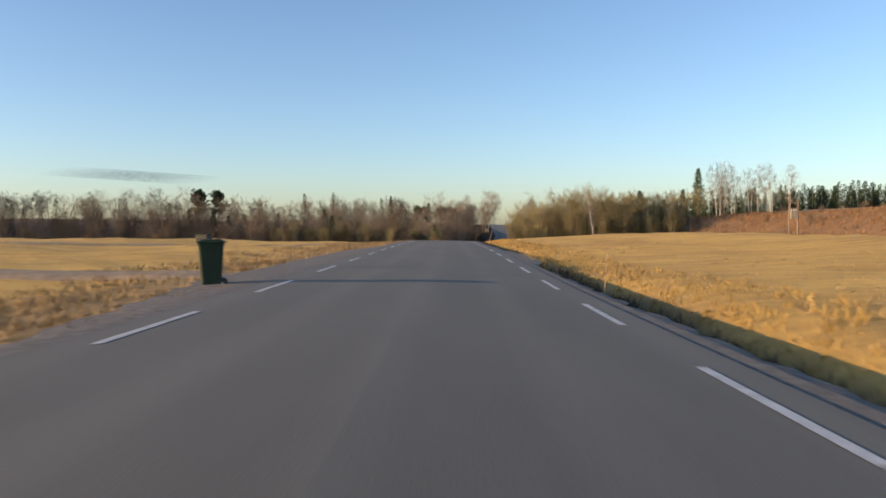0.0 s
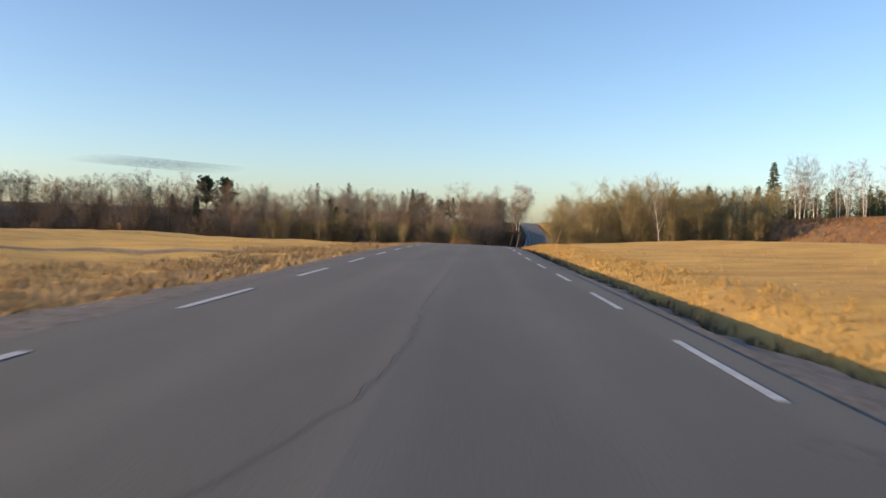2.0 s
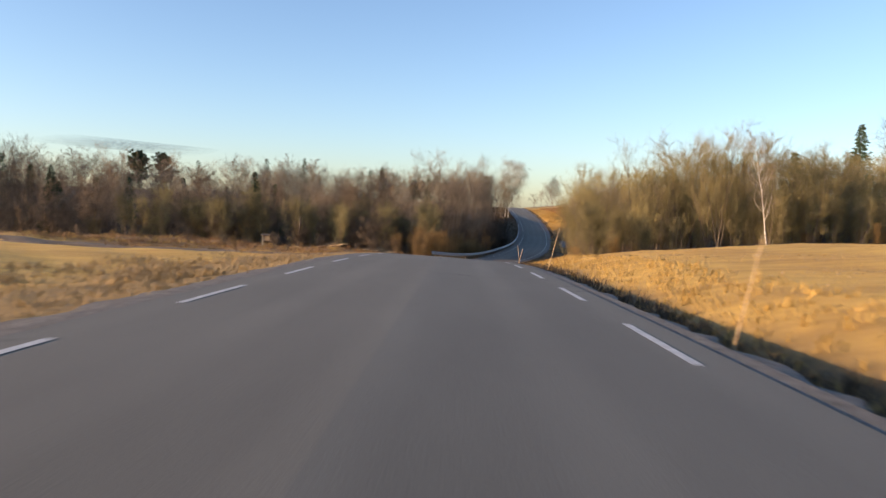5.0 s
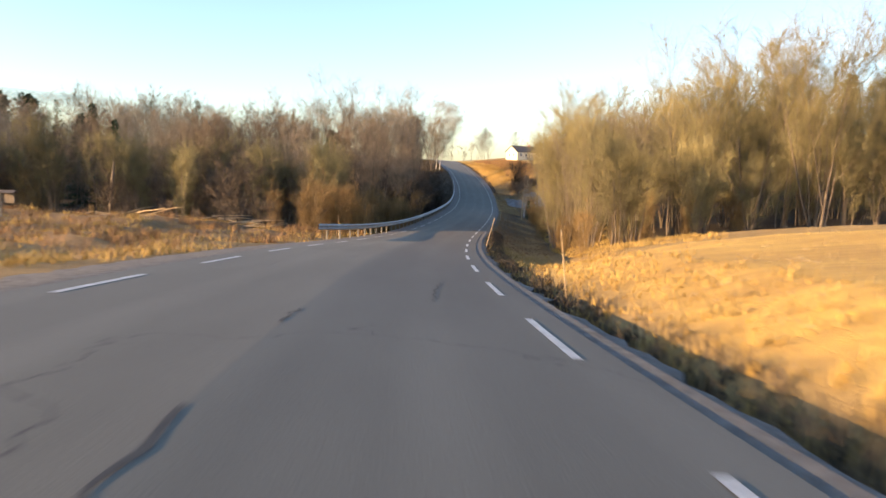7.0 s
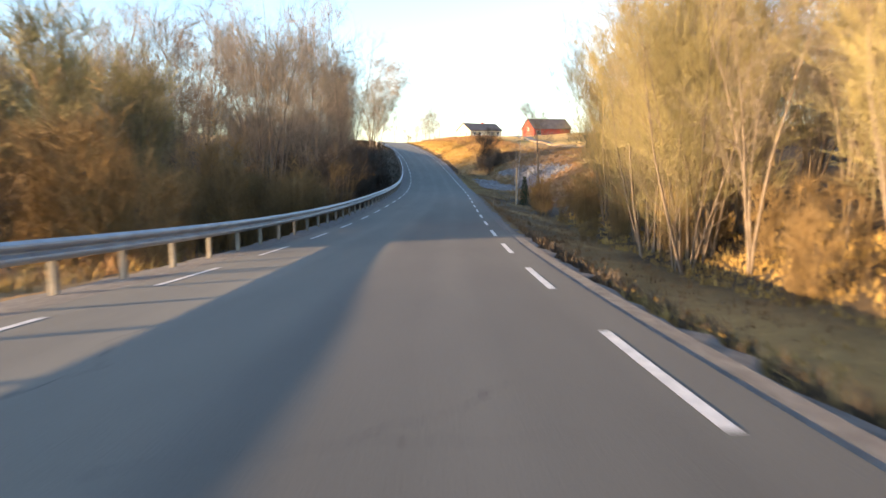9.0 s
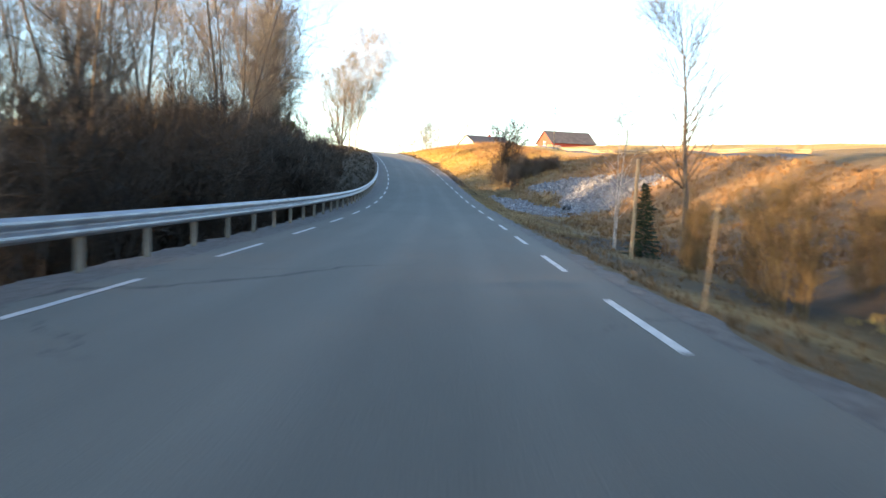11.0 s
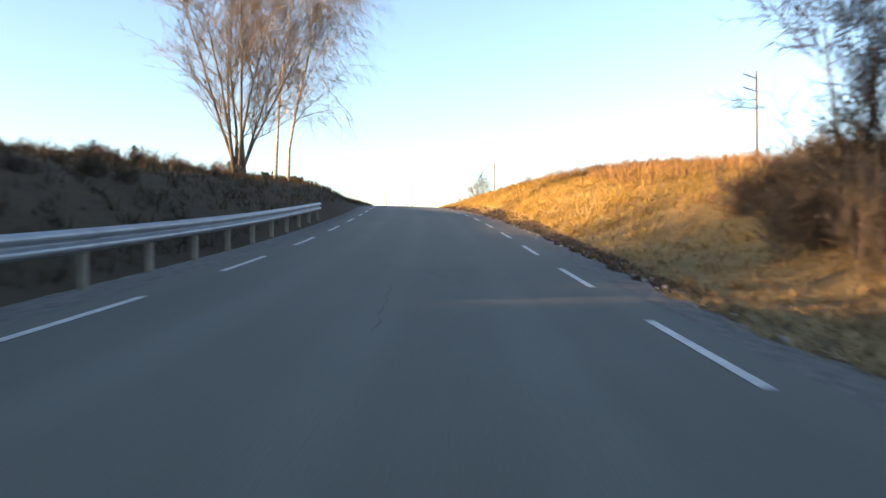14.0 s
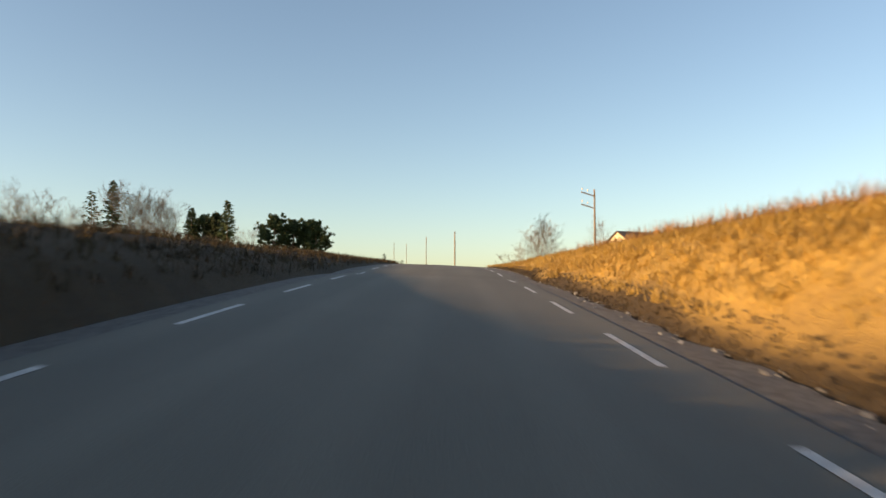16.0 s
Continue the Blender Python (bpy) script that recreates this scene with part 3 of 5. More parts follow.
def strip(name, y0, y1, step, us, lift, mat, drop=0.0):
    """A band along the road, with its own metres as UV."""
    ys = np.arange(y0, y1 + step * 0.5, step)
    verts, faces, uvs = [], [], []
    for y in ys:
        for k, u in enumerate(us):
            p = on_road(u, y, lift)
            if drop and k in (0, len(us) - 1):
                p.z -= drop
            verts.append(p)
            uvs.append((u, y))
    nc = len(us)
    for r in range(len(ys) - 1):
        for k in range(nc - 1):
            i = r * nc + k
            faces.append((i, i + 1, i + nc + 1, i + nc))
    me = mesh(name, verts, faces, mat)
    lay = me.uv_layers.new(name="UVMap")
    vi = np.empty(len(me.loops), dtype=np.int32)
    me.loops.foreach_get("vertex_index", vi)
    lay.data.foreach_set("uv", np.array(uvs, dtype=np.float32)[vi].ravel())
    return me


EDGE = 3.42
road = tagged(new("road", strip("road", -76, 900, 1.0, [-EDGE - .02, -EDGE, -3, -2, -1, 0, 1, 2, 3, EDGE, EDGE + .02], 0.0, ASPHALT, 0.05)),
              "worn grey asphalt country road with fine cracks", "road", kind="structure")
for side in (-1, 1):
    us = sorted([side * (EDGE - 0.02), side * 3.55, side * 3.72, side * (3.95 if side > 0 else 4.1)])
    me = strip("shoulder", -76, 560, 0.5, us, -0.014, GRAVEL)
    r = random.Random(4 + side)
    outer = 3 if side > 0 else 0
    for k, v in enumerate(me.vertices):
        if k % 4 == outer:
            more = float(np.interp(v.co.y, [240, 262, 284, 300], [0, -0.08, 0.1, 0.3])) if side > 0 else 0.45 * float(np.clip((v.co.y - 125) / 15, 0, 1)) + float(np.interp(v.co.y, [8, 17, 39, 52], [0, 1.0, 0.9, 0]))
            if side > 0:
                more += float(np.interp(v.co.y, [28, 33, 41, 46], [0, 0.55, 0.55, 0]))
            v.co.x += side * (r.uniform(-0.16, 0.10) + more)
            v.co.z -= 0.035
    tagged(new("shoulder", me), "grey gravel shoulder along the asphalt edge", "shoulder", kind="structure")


def track(name, label, pts, width, mat):
    """A worn track across the ground, slightly raised ruts along it."""
    line = [Vector((*beside(u, y), 0)) for u, y in pts]
    fine = []
    for k in range(len(line) - 1):
        p0, p1, p2, p3 = line[max(k - 1, 0)], line[k], line[k + 1], line[min(k + 2, len(line) - 1)]
        for q in range(8):
            t = q / 8
            fine.append(0.5 * (2 * p1 + (p2 - p0) * t + (2 * p0 - 5 * p1 + 4 * p2 - p3) * t * t + (3 * p1 - p0 - 3 * p2 + p3) * t ** 3))
    r = random.Random(len(pts))
    verts, faces = [], []
    for k, p in enumerate(fine):
        d = (fine[min(k + 1, len(fine) - 1)] - fine[max(k - 1, 0)]).normalized()
        n = Vector((d.y, -d.x, 0))
        for q, f in enumerate((-0.5, -0.36, -0.22, 0.0, 0.22, 0.36, 0.5)):
            w = p + n * (f * width * 1.25 + (r.uniform(-0.2, 0.2) if q in (0, 6) else 0))
            verts.append((w.x, w.y, ground(w.x, w.y) - 0.08 + min(1, k / 8) * (0, 0.20, 0.17, 0.23, 0.17, 0.20, 0)[q]))
    for k in range(len(fine) - 1):
        for q in range(6):
            i = k * 7 + q
            faces.append((i, i + 1, i + 8, i + 7))
    tagged(new(name, mesh(name, verts, faces, mat, True)), label, "track", kind="structure")


track("field_track", "rutted muddy field entrance beside the road", [(-4.4, 103.9), (-6, 105), (-9, 107.5), (-13, 110), (-19, 112), (-28, 112.5), (-42, 111)], 2.6, MUD)
track("field_track", "rutted muddy turning loop in the stubble", [(-9, 105), (-14, 106.5), (-20, 108.5), (-24, 111.5), (-20, 113.8), (-14, 112.5)], 2.4, MUD)
track("gravel_drive", "grey gravel drive leaving the road by the bin", [(-4.6, 17.2), (-7, 17.5), (-12, 18.3), (-20, 20), (-35, 23), (-60, 28), (-80, 32)], 2.2, DRIVE)
track("field_track", "worn tractor track across the stubble", [(-5, 58), (-12, 54), (-25, 48), (-45, 44), (-80, 42)], 1.5, SOIL)
track("gravel_lane", "grey gravel lane along the hillside", [(19.9, 192), (20.2, 200), (20.1, 210), (20.0, 222), (20.3, 236), (21.4, 250), (22, 268)], 3.0, GRAVEL)


# ---------------------------------------------------------------- road markings
for side in (1, -1):
    if side > 0:
        starts = np.interp(np.arange(-3, 70), [-3, 0, 8, 16, 20, 28, 36, 44, 53, 70], [-8.6, 10.3, 61.0, 111.5, 137.0, 187.7, 238.0, 288.2, 345.1, 452])
    else:
        starts = np.interp(np.arange(-3, 70), [-3, 0, 8, 16, 20, 28, 36, 44, 53, 70], [-11.2, 7.6, 57.9, 108.1, 133.1, 183.3, 233.1, 283.5, 340.6, 448])
    for y0 in starts:
        ob = new("edge_line", strip("edge_line", y0, y0 + 3.05, 0.61, [side * 2.90, side * 3.01], 0.006, LINE))
        ob.parent = road


def crack(points, width, seed):
    """A jagged open crack along the lane."""
    r = random.Random(seed)
    verts, faces = [], []
    for (u0, y0), (u1, y1) in zip(points, points[1:]):
        n = max(2, int(math.hypot(u1 - u0, y1 - y0) / 0.25))
        for k in range(n):
            f = k / n
            u, y, w = u0 + (u1 - u0) * f + r.gauss(0, 0.025), y0 + (y1 - y0) * f, width * r.uniform(0.35, 1.0)
            verts += [on_road(u - w / 2, y, 0.005), on_road(u + w / 2, y, 0.005)]
    for k in range(len(verts) // 2 - 1):
        faces.append((2 * k, 2 * k + 1, 2 * k + 3, 2 * k + 2))
    ob = new("crack", mesh("crack", verts, faces, TAR))
    ob.parent = road


crack([(-0.05, 56.5), (0.0, 53.5), (-0.04, 51), (-0.1, 47), (-0.02, 45.4), (0.0, 43.0), (-0.12, 41.2), (-0.7, 38.5), (-1.0, 36.1), (-1.0, 34.9)], 0.012, 1)
crack([(-0.75, 36.2), (-0.85, 35.0), (-0.9, 34.2)], 0.012, 2)
crack([(0.1, 121.4), (0.03, 123.5), (0.0, 125.6)], 0.05, 3)
crack([(0.0, 130.6), (0.05, 132.5), (0.0, 134.7)], 0.06, 4)
crack([(0.0, 138.0), (0.0, 139.5)], 0.05, 5)
crack([(1.7, 141.3), (1.74, 143), (1.9, 145.4)], 0.04, 6)
crack([(-1.7, 145.9), (-1.85, 148)], 0.03, 7)
crack([(-1.0, 266), (-1.5, 269), (-1.8, 272.5), (-0.9, 275.4), (-1.0, 279.2)], 0.03, 8)
crack([(0.1, 284), (0.05, 286), (-0.05, 288.4)], 0.016, 9)


# ---------------------------------------------------------------- trees
class Sticks:
    """Gathers tapered sticks of three or more sides into one mesh."""

    def __init__(self):
        self.v, self.f = [], []

    def tube(self, pts, radii, sides=5):
        base = len(self.v)
        for k, (p, r) in enumerate(zip(pts, radii)):
            d = (pts[min(k + 1, len(pts) - 1)] - pts[max(k - 1, 0)]).normalized()
            a = d.orthogonal().normalized()
            b = d.cross(a)
            for s in range(sides):
                t = 2 * math.pi * s / sides
                self.v.append(p + a * (r * math.cos(t)) + b * (r * math.sin(t)))
        for k in range(len(pts) - 1):
            for s in range(sides):
                i, j = base + k * sides + s, base + k * sides + (s + 1) % sides
                self.f.append((i, j, j + sides, i + sides))

    def spike(self, p, q, r):
        base = len(self.v)
        d = (q - p).normalized()
        a = d.orthogonal().normalized() * r
        b = d.cross(a)
        self.v += [p + a + b * 0.3, p - b * 0.6, p - a + b * 0.3, q]
        self.f += [(base, base + 1, base + 3), (base + 1, base + 2, base + 3)]

    def mesh(self, name, mat, smooth=True):
        return mesh(name, self.v, self.f, mat, smooth)


def bent(rng, p, d, length, n, wander, lift=0.0):
    """A wandering line of n pieces."""
    pts = [p.copy()]
    d = d.normalized()
    for _ in range(n):
        d = (d + Vector((rng.gauss(0, wander), rng.gauss(0, wander), rng.gauss(0, wander) + lift))).normalized()
        pts.append(pts[-1] + d * (length / n))
    return pts


def around(rng, d, angle):
    """A direction at an angle from d, turned at random about it."""
    a = d.orthogonal().normalized()
    a.rotate(Matrix.Rotation(rng.uniform(0, 2 * math.pi), 3, d))
    return (d * math.cos(angle) + a * math.sin(angle)).normalized()


def along(pts, f):
    f *= len(pts) - 1
    k = min(int(f), len(pts) - 2)
    return pts[k].lerp(pts[k + 1], f - k), (pts[k + 1] - pts[k]).normalized()


def bare_tree(name, seed, height, stems, bark, twig, spread=0.35, first=0.25, limbs=26, per=7, fine=5, droop=0.0, lean=0.1, thick=0.011, up=0.08, twig_r=0.007, gather=0.9, light=False, open_up=1.0, twig_l=0.9):
    """A leafless tree: stems, limbs that rise from them, branches and fine twigs."""
    rng = random.Random(seed)
    wood, crown = Sticks(), Sticks()
    twig_r *= 0.75
    for s in range(stems):
        h = height * rng.uniform(0.72, 1.0) if stems > 1 else height
        off = Vector((rng.gauss(0, 0.12), rng.gauss(0, 0.12), -0.15)) * (stems > 1) * 1.6 + Vector((0, 0, -0.15))
        turn = 2 * math.pi * (s + rng.random()) / stems
        tilt = lean * (rng.uniform(0.5, 1.3) if stems < 5 else rng.uniform(0.1, 1.35))
        d = Vector((math.cos(turn) * tilt, math.sin(turn) * tilt, 1))
        n = 8 if stems < 5 else 4
        trunk = bent(rng, off, d, h, n, 0.05, 0.02)
        r0 = thick * h * rng.uniform(0.85, 1.15)
        wood.tube(trunk, [r0 * (1 - 0.93 * (k / n) ** 0.85) * (1.25 if k == 0 else 1) for k in range(n + 1)], 6 if stems < 5 else 4)
        for k in range(limbs // stems if stems > 1 else limbs):
            f = first + (1 - first) * (rng.random() ** gather) * 0.97
            p, td = along(trunk, f)
            ln = h * spread * (0.2 + 0.85 * math.sqrt(max(0.0, 1 - ((f - 0.3) / 0.72) ** 2))) * rng.uniform(0.65, 1.1)      # a rounded crown
            limb = bent(rng, p, around(rng, td, rng.uniform(0.45, 0.95) * open_up), ln, 3 if light else 4, 0.11, up)
            n, r = len(limb) - 1, r0 * (1 - 0.9 * f) * 0.38
            wood.tube(limb, [max(r * (1 - 0.85 * q / n), 0.006) for q in range(n + 1)], 3)
            for _ in range(per):
                g = rng.uniform(0.08, 1.0)
                p2, d2 = along(limb, g)
                l2 = ln * rng.uniform(0.3, 0.6) * (1.2 - 0.5 * g)
                d2 = (around(rng, d2, rng.uniform(0.35, 1.05)) + Vector((0, 0, 0.12 - droop * 0.5))).normalized()
                br = bent(rng, p2, d2, l2, 2, 0.12, up * 0.5)
                if light:
                    crown.spike(br[0], br[2], twig_r * 1.5)
                else:
                    crown.spike(br[0], br[1], twig_r * 1.7), crown.spike(br[0].lerp(br[1], 0.7), br[2], twig_r * 1.3)
                for _ in range(fine):
                    p3, d3 = along(br, rng.uniform(0.05, 1.0))
                    d3 = (around(rng, d3, rng.uniform(0.35, 1.1)) + Vector((0, 0, 0.1 - droop))).normalized()
                    crown.spike(p3, p3 + d3 * rng.uniform(0.35, 1.1) * (1 + droop) * twig_l, twig_r)
    return wood.mesh(name + "_trunk", bark), crown.mesh(name + "_crown", twig, False)


def spruce_meshes(name, seed, height, width, boughs=13, needles=13, big=1.0, twiggy=True):
    rng = random.Random(seed)
    wood, crown = Sticks(), Sticks()
    wood.tube([Vector((0, 0, -0.2)), Vector((0, 0, height * 0.5)), Vector((0, 0, height * 0.98))], [height * 0.014, height * 0.008, 0.015], 6)
    n = int(height * boughs)
    for k in range(n):
        f = 0.06 + 0.93 * (k / n)
        z, a = height * f, k * 2.4 + rng.random()
        ln = width * (1 - f) ** 0.8 * rng.uniform(0.65, 1.1) + 0.1
        d = Vector((math.cos(a), math.sin(a), -0.25 + 0.5 * f))
        bough = bent(rng, Vector((0, 0, z)), d, ln, 4, 0.06, 0.03)
        if twiggy:
            wood.tube(bough, [0.022, 0.018, 0.013, 0.009, 0.004], 3)
        for q in range(int((8 if twiggy else 4) + ln * needles)):
            p, bd = along(bough, rng.uniform(0.08, 1.0))
            side = bd.cross(Vector((0, 0, 1))) * rng.choice((-1, 1))
            e = p + (bd * rng.uniform(0.2, 0.6) + side * rng.uniform(0.1, 0.7) - Vector((0, 0, rng.uniform(0.05, 0.5)))) * rng.uniform(0.25, 0.55) * big ** 0.5
            crown.spike(p, e, rng.uniform(0.03, 0.06) * big)
    return wood.mesh(name + "_trunk", BARK), crown.mesh(name + "_crown", NEEDLE, False)


def pine_meshes(name, seed, height, width, first=0.45):
    rng = random.Random(seed)
    wood, crown = Sticks(), Sticks()
    trunk = bent(rng, Vector((0, 0, -0.2)), Vector((0.03, 0, 1)), height * 0.95, 7, 0.04, 0.03)
    wood.tube(trunk, [height * 0.017 * (1 - 0.8 * k / 7) for k in range(8)], 7)
    for k in range(52):
        f = first + (1 - first) * k / 52
        p, td = along(trunk, f)
        ln = width * math.sin(math.pi * (0.18 + 0.8 * (f - first) / (1 - first))) * rng.uniform(0.6, 1.1)
        limb = bent(rng, p, around(rng, td, rng.uniform(0.9, 1.4)), ln, 4, 0.12, 0.06)
        wood.tube(limb, [0.05, 0.04, 0.03, 0.02, 0.01], 4)
        for _ in range(13):
            c, d = along(limb, rng.uniform(0.3, 1.0))
            c = c + Vector((rng.gauss(0, .25), rng.gauss(0, .25), rng.gauss(0, .15)))
            for _ in range(13):
                e = c + Vector((rng.gauss(0, 1), rng.gauss(0, 1), rng.gauss(0.35, 0.8))).normalized() * rng.uniform(0.35, 0.8)
                crown.spike(c, e, rng.uniform(0.09, 0.16))
    return wood.mesh(name + "_trunk", BARK), crown.mesh(name + "_crown", NEEDLE, False)


def tree_thing(name, meshes, label, group):
    root = tagged(new(name), label, "tree", group)
    part("trunk", meshes[0], None, root)
    part("crown", meshes[1], None, root)
    return root


def place(x, y, turn=0.0, size=1.0, sink=0.1, tilt=0.0):
    return Matrix.LocRotScale((x, y, ground(x, y) - sink), Euler((tilt, 0, turn)), (size, size, size))


KINDS = {}
for key, name, seed, label, kw in (
        ("alder_a", "alder", 11, "tall leafless grey alder with red-brown twigs", dict(height=11, stems=2, bark=BARK, twig=TWIG_RED, limbs=44, per=6, fine=6, spread=0.32, first=0.16, thick=0.007, lean=0.1, twig_r=0.01)),
        ("alder_b", "alder", 12, "tall leafless grey alder with red-brown twigs", dict(height=10, stems=3, bark=BARK, twig=TWIG_RED, limbs=48, per=6, fine=6, spread=0.33, first=0.16, thick=0.007, lean=0.14, twig_r=0.01)),
        ("alder_c", "alder", 13, "slender leafless alder with grey-brown twigs", dict(height=12.5, stems=2, bark=BARK, twig=TWIG_GREY, limbs=60, per=6, fine=6, spread=0.25, first=0.25, thick=0.006, lean=0.07, twig_r=0.006, twig_l=0.8)),
        ("alder_d", "alder", 14, "several-stemmed leafless alder with grey-brown twigs", dict(height=12, stems=4, bark=BARK, twig=TWIG_GREY, limbs=72, per=6, fine=6, spread=0.25, first=0.25, thick=0.0055, lean=0.12, twig_r=0.006, twig_l=0.8)),
        ("alder_e", "alder", 20, "dense dark leafless alder at the end of the wood", dict(height=10.5, stems=5, bark=BARK, twig=TWIG_DUSK, limbs=85, per=8, fine=8, spread=0.34, first=0.16, thick=0.007, lean=0.15, twig_r=0.0105, twig_l=0.75, light=True, up=0.03)),
        ("sallow_a", "sallow", 21, "broad leafless goat willow with olive-brown twigs", dict(height=9.6, stems=9, bark=BARK, twig=TWIG_OLIVE, limbs=99, per=6, fine=15, spread=0.36, first=0.15, lean=0.25, thick=0.0065, up=0.14, open_up=0.9, twig_r=0.0055, twig_l=0.85)),
        ("sallow_b", "sallow", 22, "broad leafless goat willow with olive-brown twigs", dict(height=8.4, stems=8, bark=BARK, twig=TWIG_OLIVE, limbs=96, per=6, fine=15, spread=0.38, first=0.12, lean=0.25, thick=0.0065, up=0.14, open_up=0.9, twig_r=0.0055, twig_l=0.85)),
        ("shrub_a", "shrub", 31, "low leafless thicket shrub with yellow-brown rods", dict(height=3.6, stems=9, bark=TWIG_GOLD, twig=TWIG_GOLD, limbs=54, per=4, fine=4, spread=0.32, first=0.06, lean=0.2, twig_r=0.01, thick=0.006, up=0.22, open_up=0.5, twig_l=0.7, light=True)),
        ("shrub_b", "shrub", 32, "low leafless thicket shrub with red-brown rods", dict(height=3.0, stems=9, bark=TWIG_RED, twig=TWIG_RED, limbs=36, per=4, fine=4, spread=0.36, first=0.1, lean=0.3, twig_r=0.009, thick=0.006, open_up=0.8, twig_l=0.7, light=True)),
        ("shrub_c", "shrub", 33, "dark leafless undergrowth shrub", dict(height=3.4, stems=9, bark=TWIG_DARK, twig=TWIG_DARK, limbs=40, per=4, fine=4, spread=0.36, first=0.08, lean=0.28, twig_r=0.010, thick=0.006, open_up=0.8, twig_l=0.7, light=True)),
        ("mid_a", "alder", 15, "slim leafless alder with brown twigs", dict(height=9.8, stems=2, bark=BARK, twig=TWIG_RED, limbs=38, per=6, fine=9, spread=0.4, first=0.06, twig_r=0.011, thick=0.007, light=True, open_up=1.05, twig_l=0.85, lean=0.16, up=0.09, gather=0.75)),
        ("mid_b", "alder", 16, "slim leafless alder with grey-brown twigs", dict(height=11.5, stems=2, bark=BARK, twig=TWIG_GREY, limbs=38, per=6, fine=9, spread=0.36, first=0.14, twig_r=0.01, thick=0.007, light=True, open_up=1.0, twig_l=0.85, lean=0.14, up=0.1, gather=0.8)),
        ("far_a", "alder", 18, "slim leafless alder with brown twigs", dict(height=10.5, stems=2, bark=BARK, twig=TWIG_RED, limbs=28, per=4, fine=6, spread=0.4, first=0.06, twig_r=0.018, thick=0.008, light=True, open_up=1.05, twig_l=1.3, up=0.08, gather=0.75)),
        ("far_b", "alder", 19, "slim leafless alder with grey-brown twigs", dict(height=11.5, stems=2, bark=BARK, twig=TWIG_GREY, limbs=28, per=4, fine=6, spread=0.4, first=0.1, twig_r=0.018, thick=0.008, light=True, open_up=1.05, twig_l=1.3, up=0.08, gather=0.75)),
        ("far_c", "alder", 17, "broad leafless alder with brown twigs", dict(height=9, stems=4, bark=BARK, twig=TWIG_RED, limbs=32, per=4, fine=6, spread=0.4, first=0.05, lean=0.24, twig_r=0.018, thick=0.007, light=True, open_up=1.05, twig_l=1.3, up=0.04)),
        ("sallow_c", "sallow", 23, "broad leafless goat willow with olive-brown twigs", dict(height=9.4, stems=8, bark=BARK, twig=TWIG_OLIVE, limbs=96, per=5, fine=13, spread=0.38, first=0.12, lean=0.27, thick=0.0065, open_up=0.92, twig_r=0.011, light=True, twig_l=0.95, up=0.1)),
        ("mid_c", "sallow", 24, "broad leafless willow with yellow-brown twigs", dict(height=6.5, stems=7, bark=BARK, twig=TWIG_OLIVE, limbs=56, per=5, fine=11, spread=0.36, first=0.08, lean=0.28, thick=0.009, up=0.16, open_up=0.65, twig_r=0.01, light=True, twig_l=0.85)),
        ("brush", "shrub", 34, "dense brown undergrowth shrub", dict(height=4.2, stems=6, bark=TWIG_RED, twig=TWIG_RED, limbs=36, per=5, fine=5, spread=0.42, first=0.04, lean=0.3, twig_r=0.016, thick=0.008, open_up=0.9, twig_l=0.9, light=True)),
        ("thicket", "shrub", 35, "dense dark leafless shrub on the slope", dict(height=2.4, stems=9, bark=TWIG_DARK, twig=TWIG_DARK, limbs=63, per=6, fine=6, spread=0.4, first=0.05, lean=0.45, twig_r=0.010, thick=0.01, twig_l=0.55, light=True)),
        ("birch_b", "birch", 42, "slender leafless birch with a fine brown crown", dict(height=11, stems=2, bark=BIRCH, twig=TWIG_GREY, limbs=40, per=5, fine=7, spread=0.30, first=0.25, droop=0.2, thick=0.010, twig_r=0.011, light=True, twig_l=1.2)),
        ("birch_a", "birch", 41, "leafless birch with a pale trunk and hanging twigs", dict(height=11, stems=1, bark=BIRCH, twig=TWIG_GREY, limbs=40, per=6, fine=7, spread=0.27, first=0.3, droop=0.4, thick=0.009)),
):
    KINDS[key] = (name, bare_tree(key, seed, **kw), label)
KINDS["spruce_a"] = ("spruce", spruce_meshes("spruce_a", 51, 10.5, 2.3, 13, 15, 1.8), "dark green spruce with drooping boughs")
KINDS["spruce_b"] = ("spruce", spruce_meshes("spruce_b", 52, 8.0, 2.0, 13, 15, 1.8), "dark green spruce with drooping boughs")
KINDS["far_spruce"] = ("spruce", spruce_meshes("far_spruce", 53, 9.0, 2.2, 7, 5, 2.4, False), "dark green spruce among other trees")
KINDS["pine_a"] = ("pine", pine_meshes("pine_a", 61, 11, 4.4, 0.22), "round-crowned dark green pine")
FIRST = {}


def plant(key, x, y, size=1.0, group="", turn=None, rng=random, tilt=0.0):
    name, meshes, label = KINDS[key]
    x, y = spot(x, y)
    turn = rng.uniform(0, 6.28) if turn is None else turn
    m = place(x, y, turn, size * SCALE, tilt=tilt)
    if key not in FIRST:
        ob = FIRST[key] = tree_thing(name, meshes, label, group)
        ob.matrix_world = m
    else:
        base = FIRST[key]
        keep = base.scale.copy()
        base.scale = (1, 1, 1)
        ob = copy_thing(base, m)
        base.scale = keep
        tagged(ob, group=group)
    return ob


rng = random.Random(5)
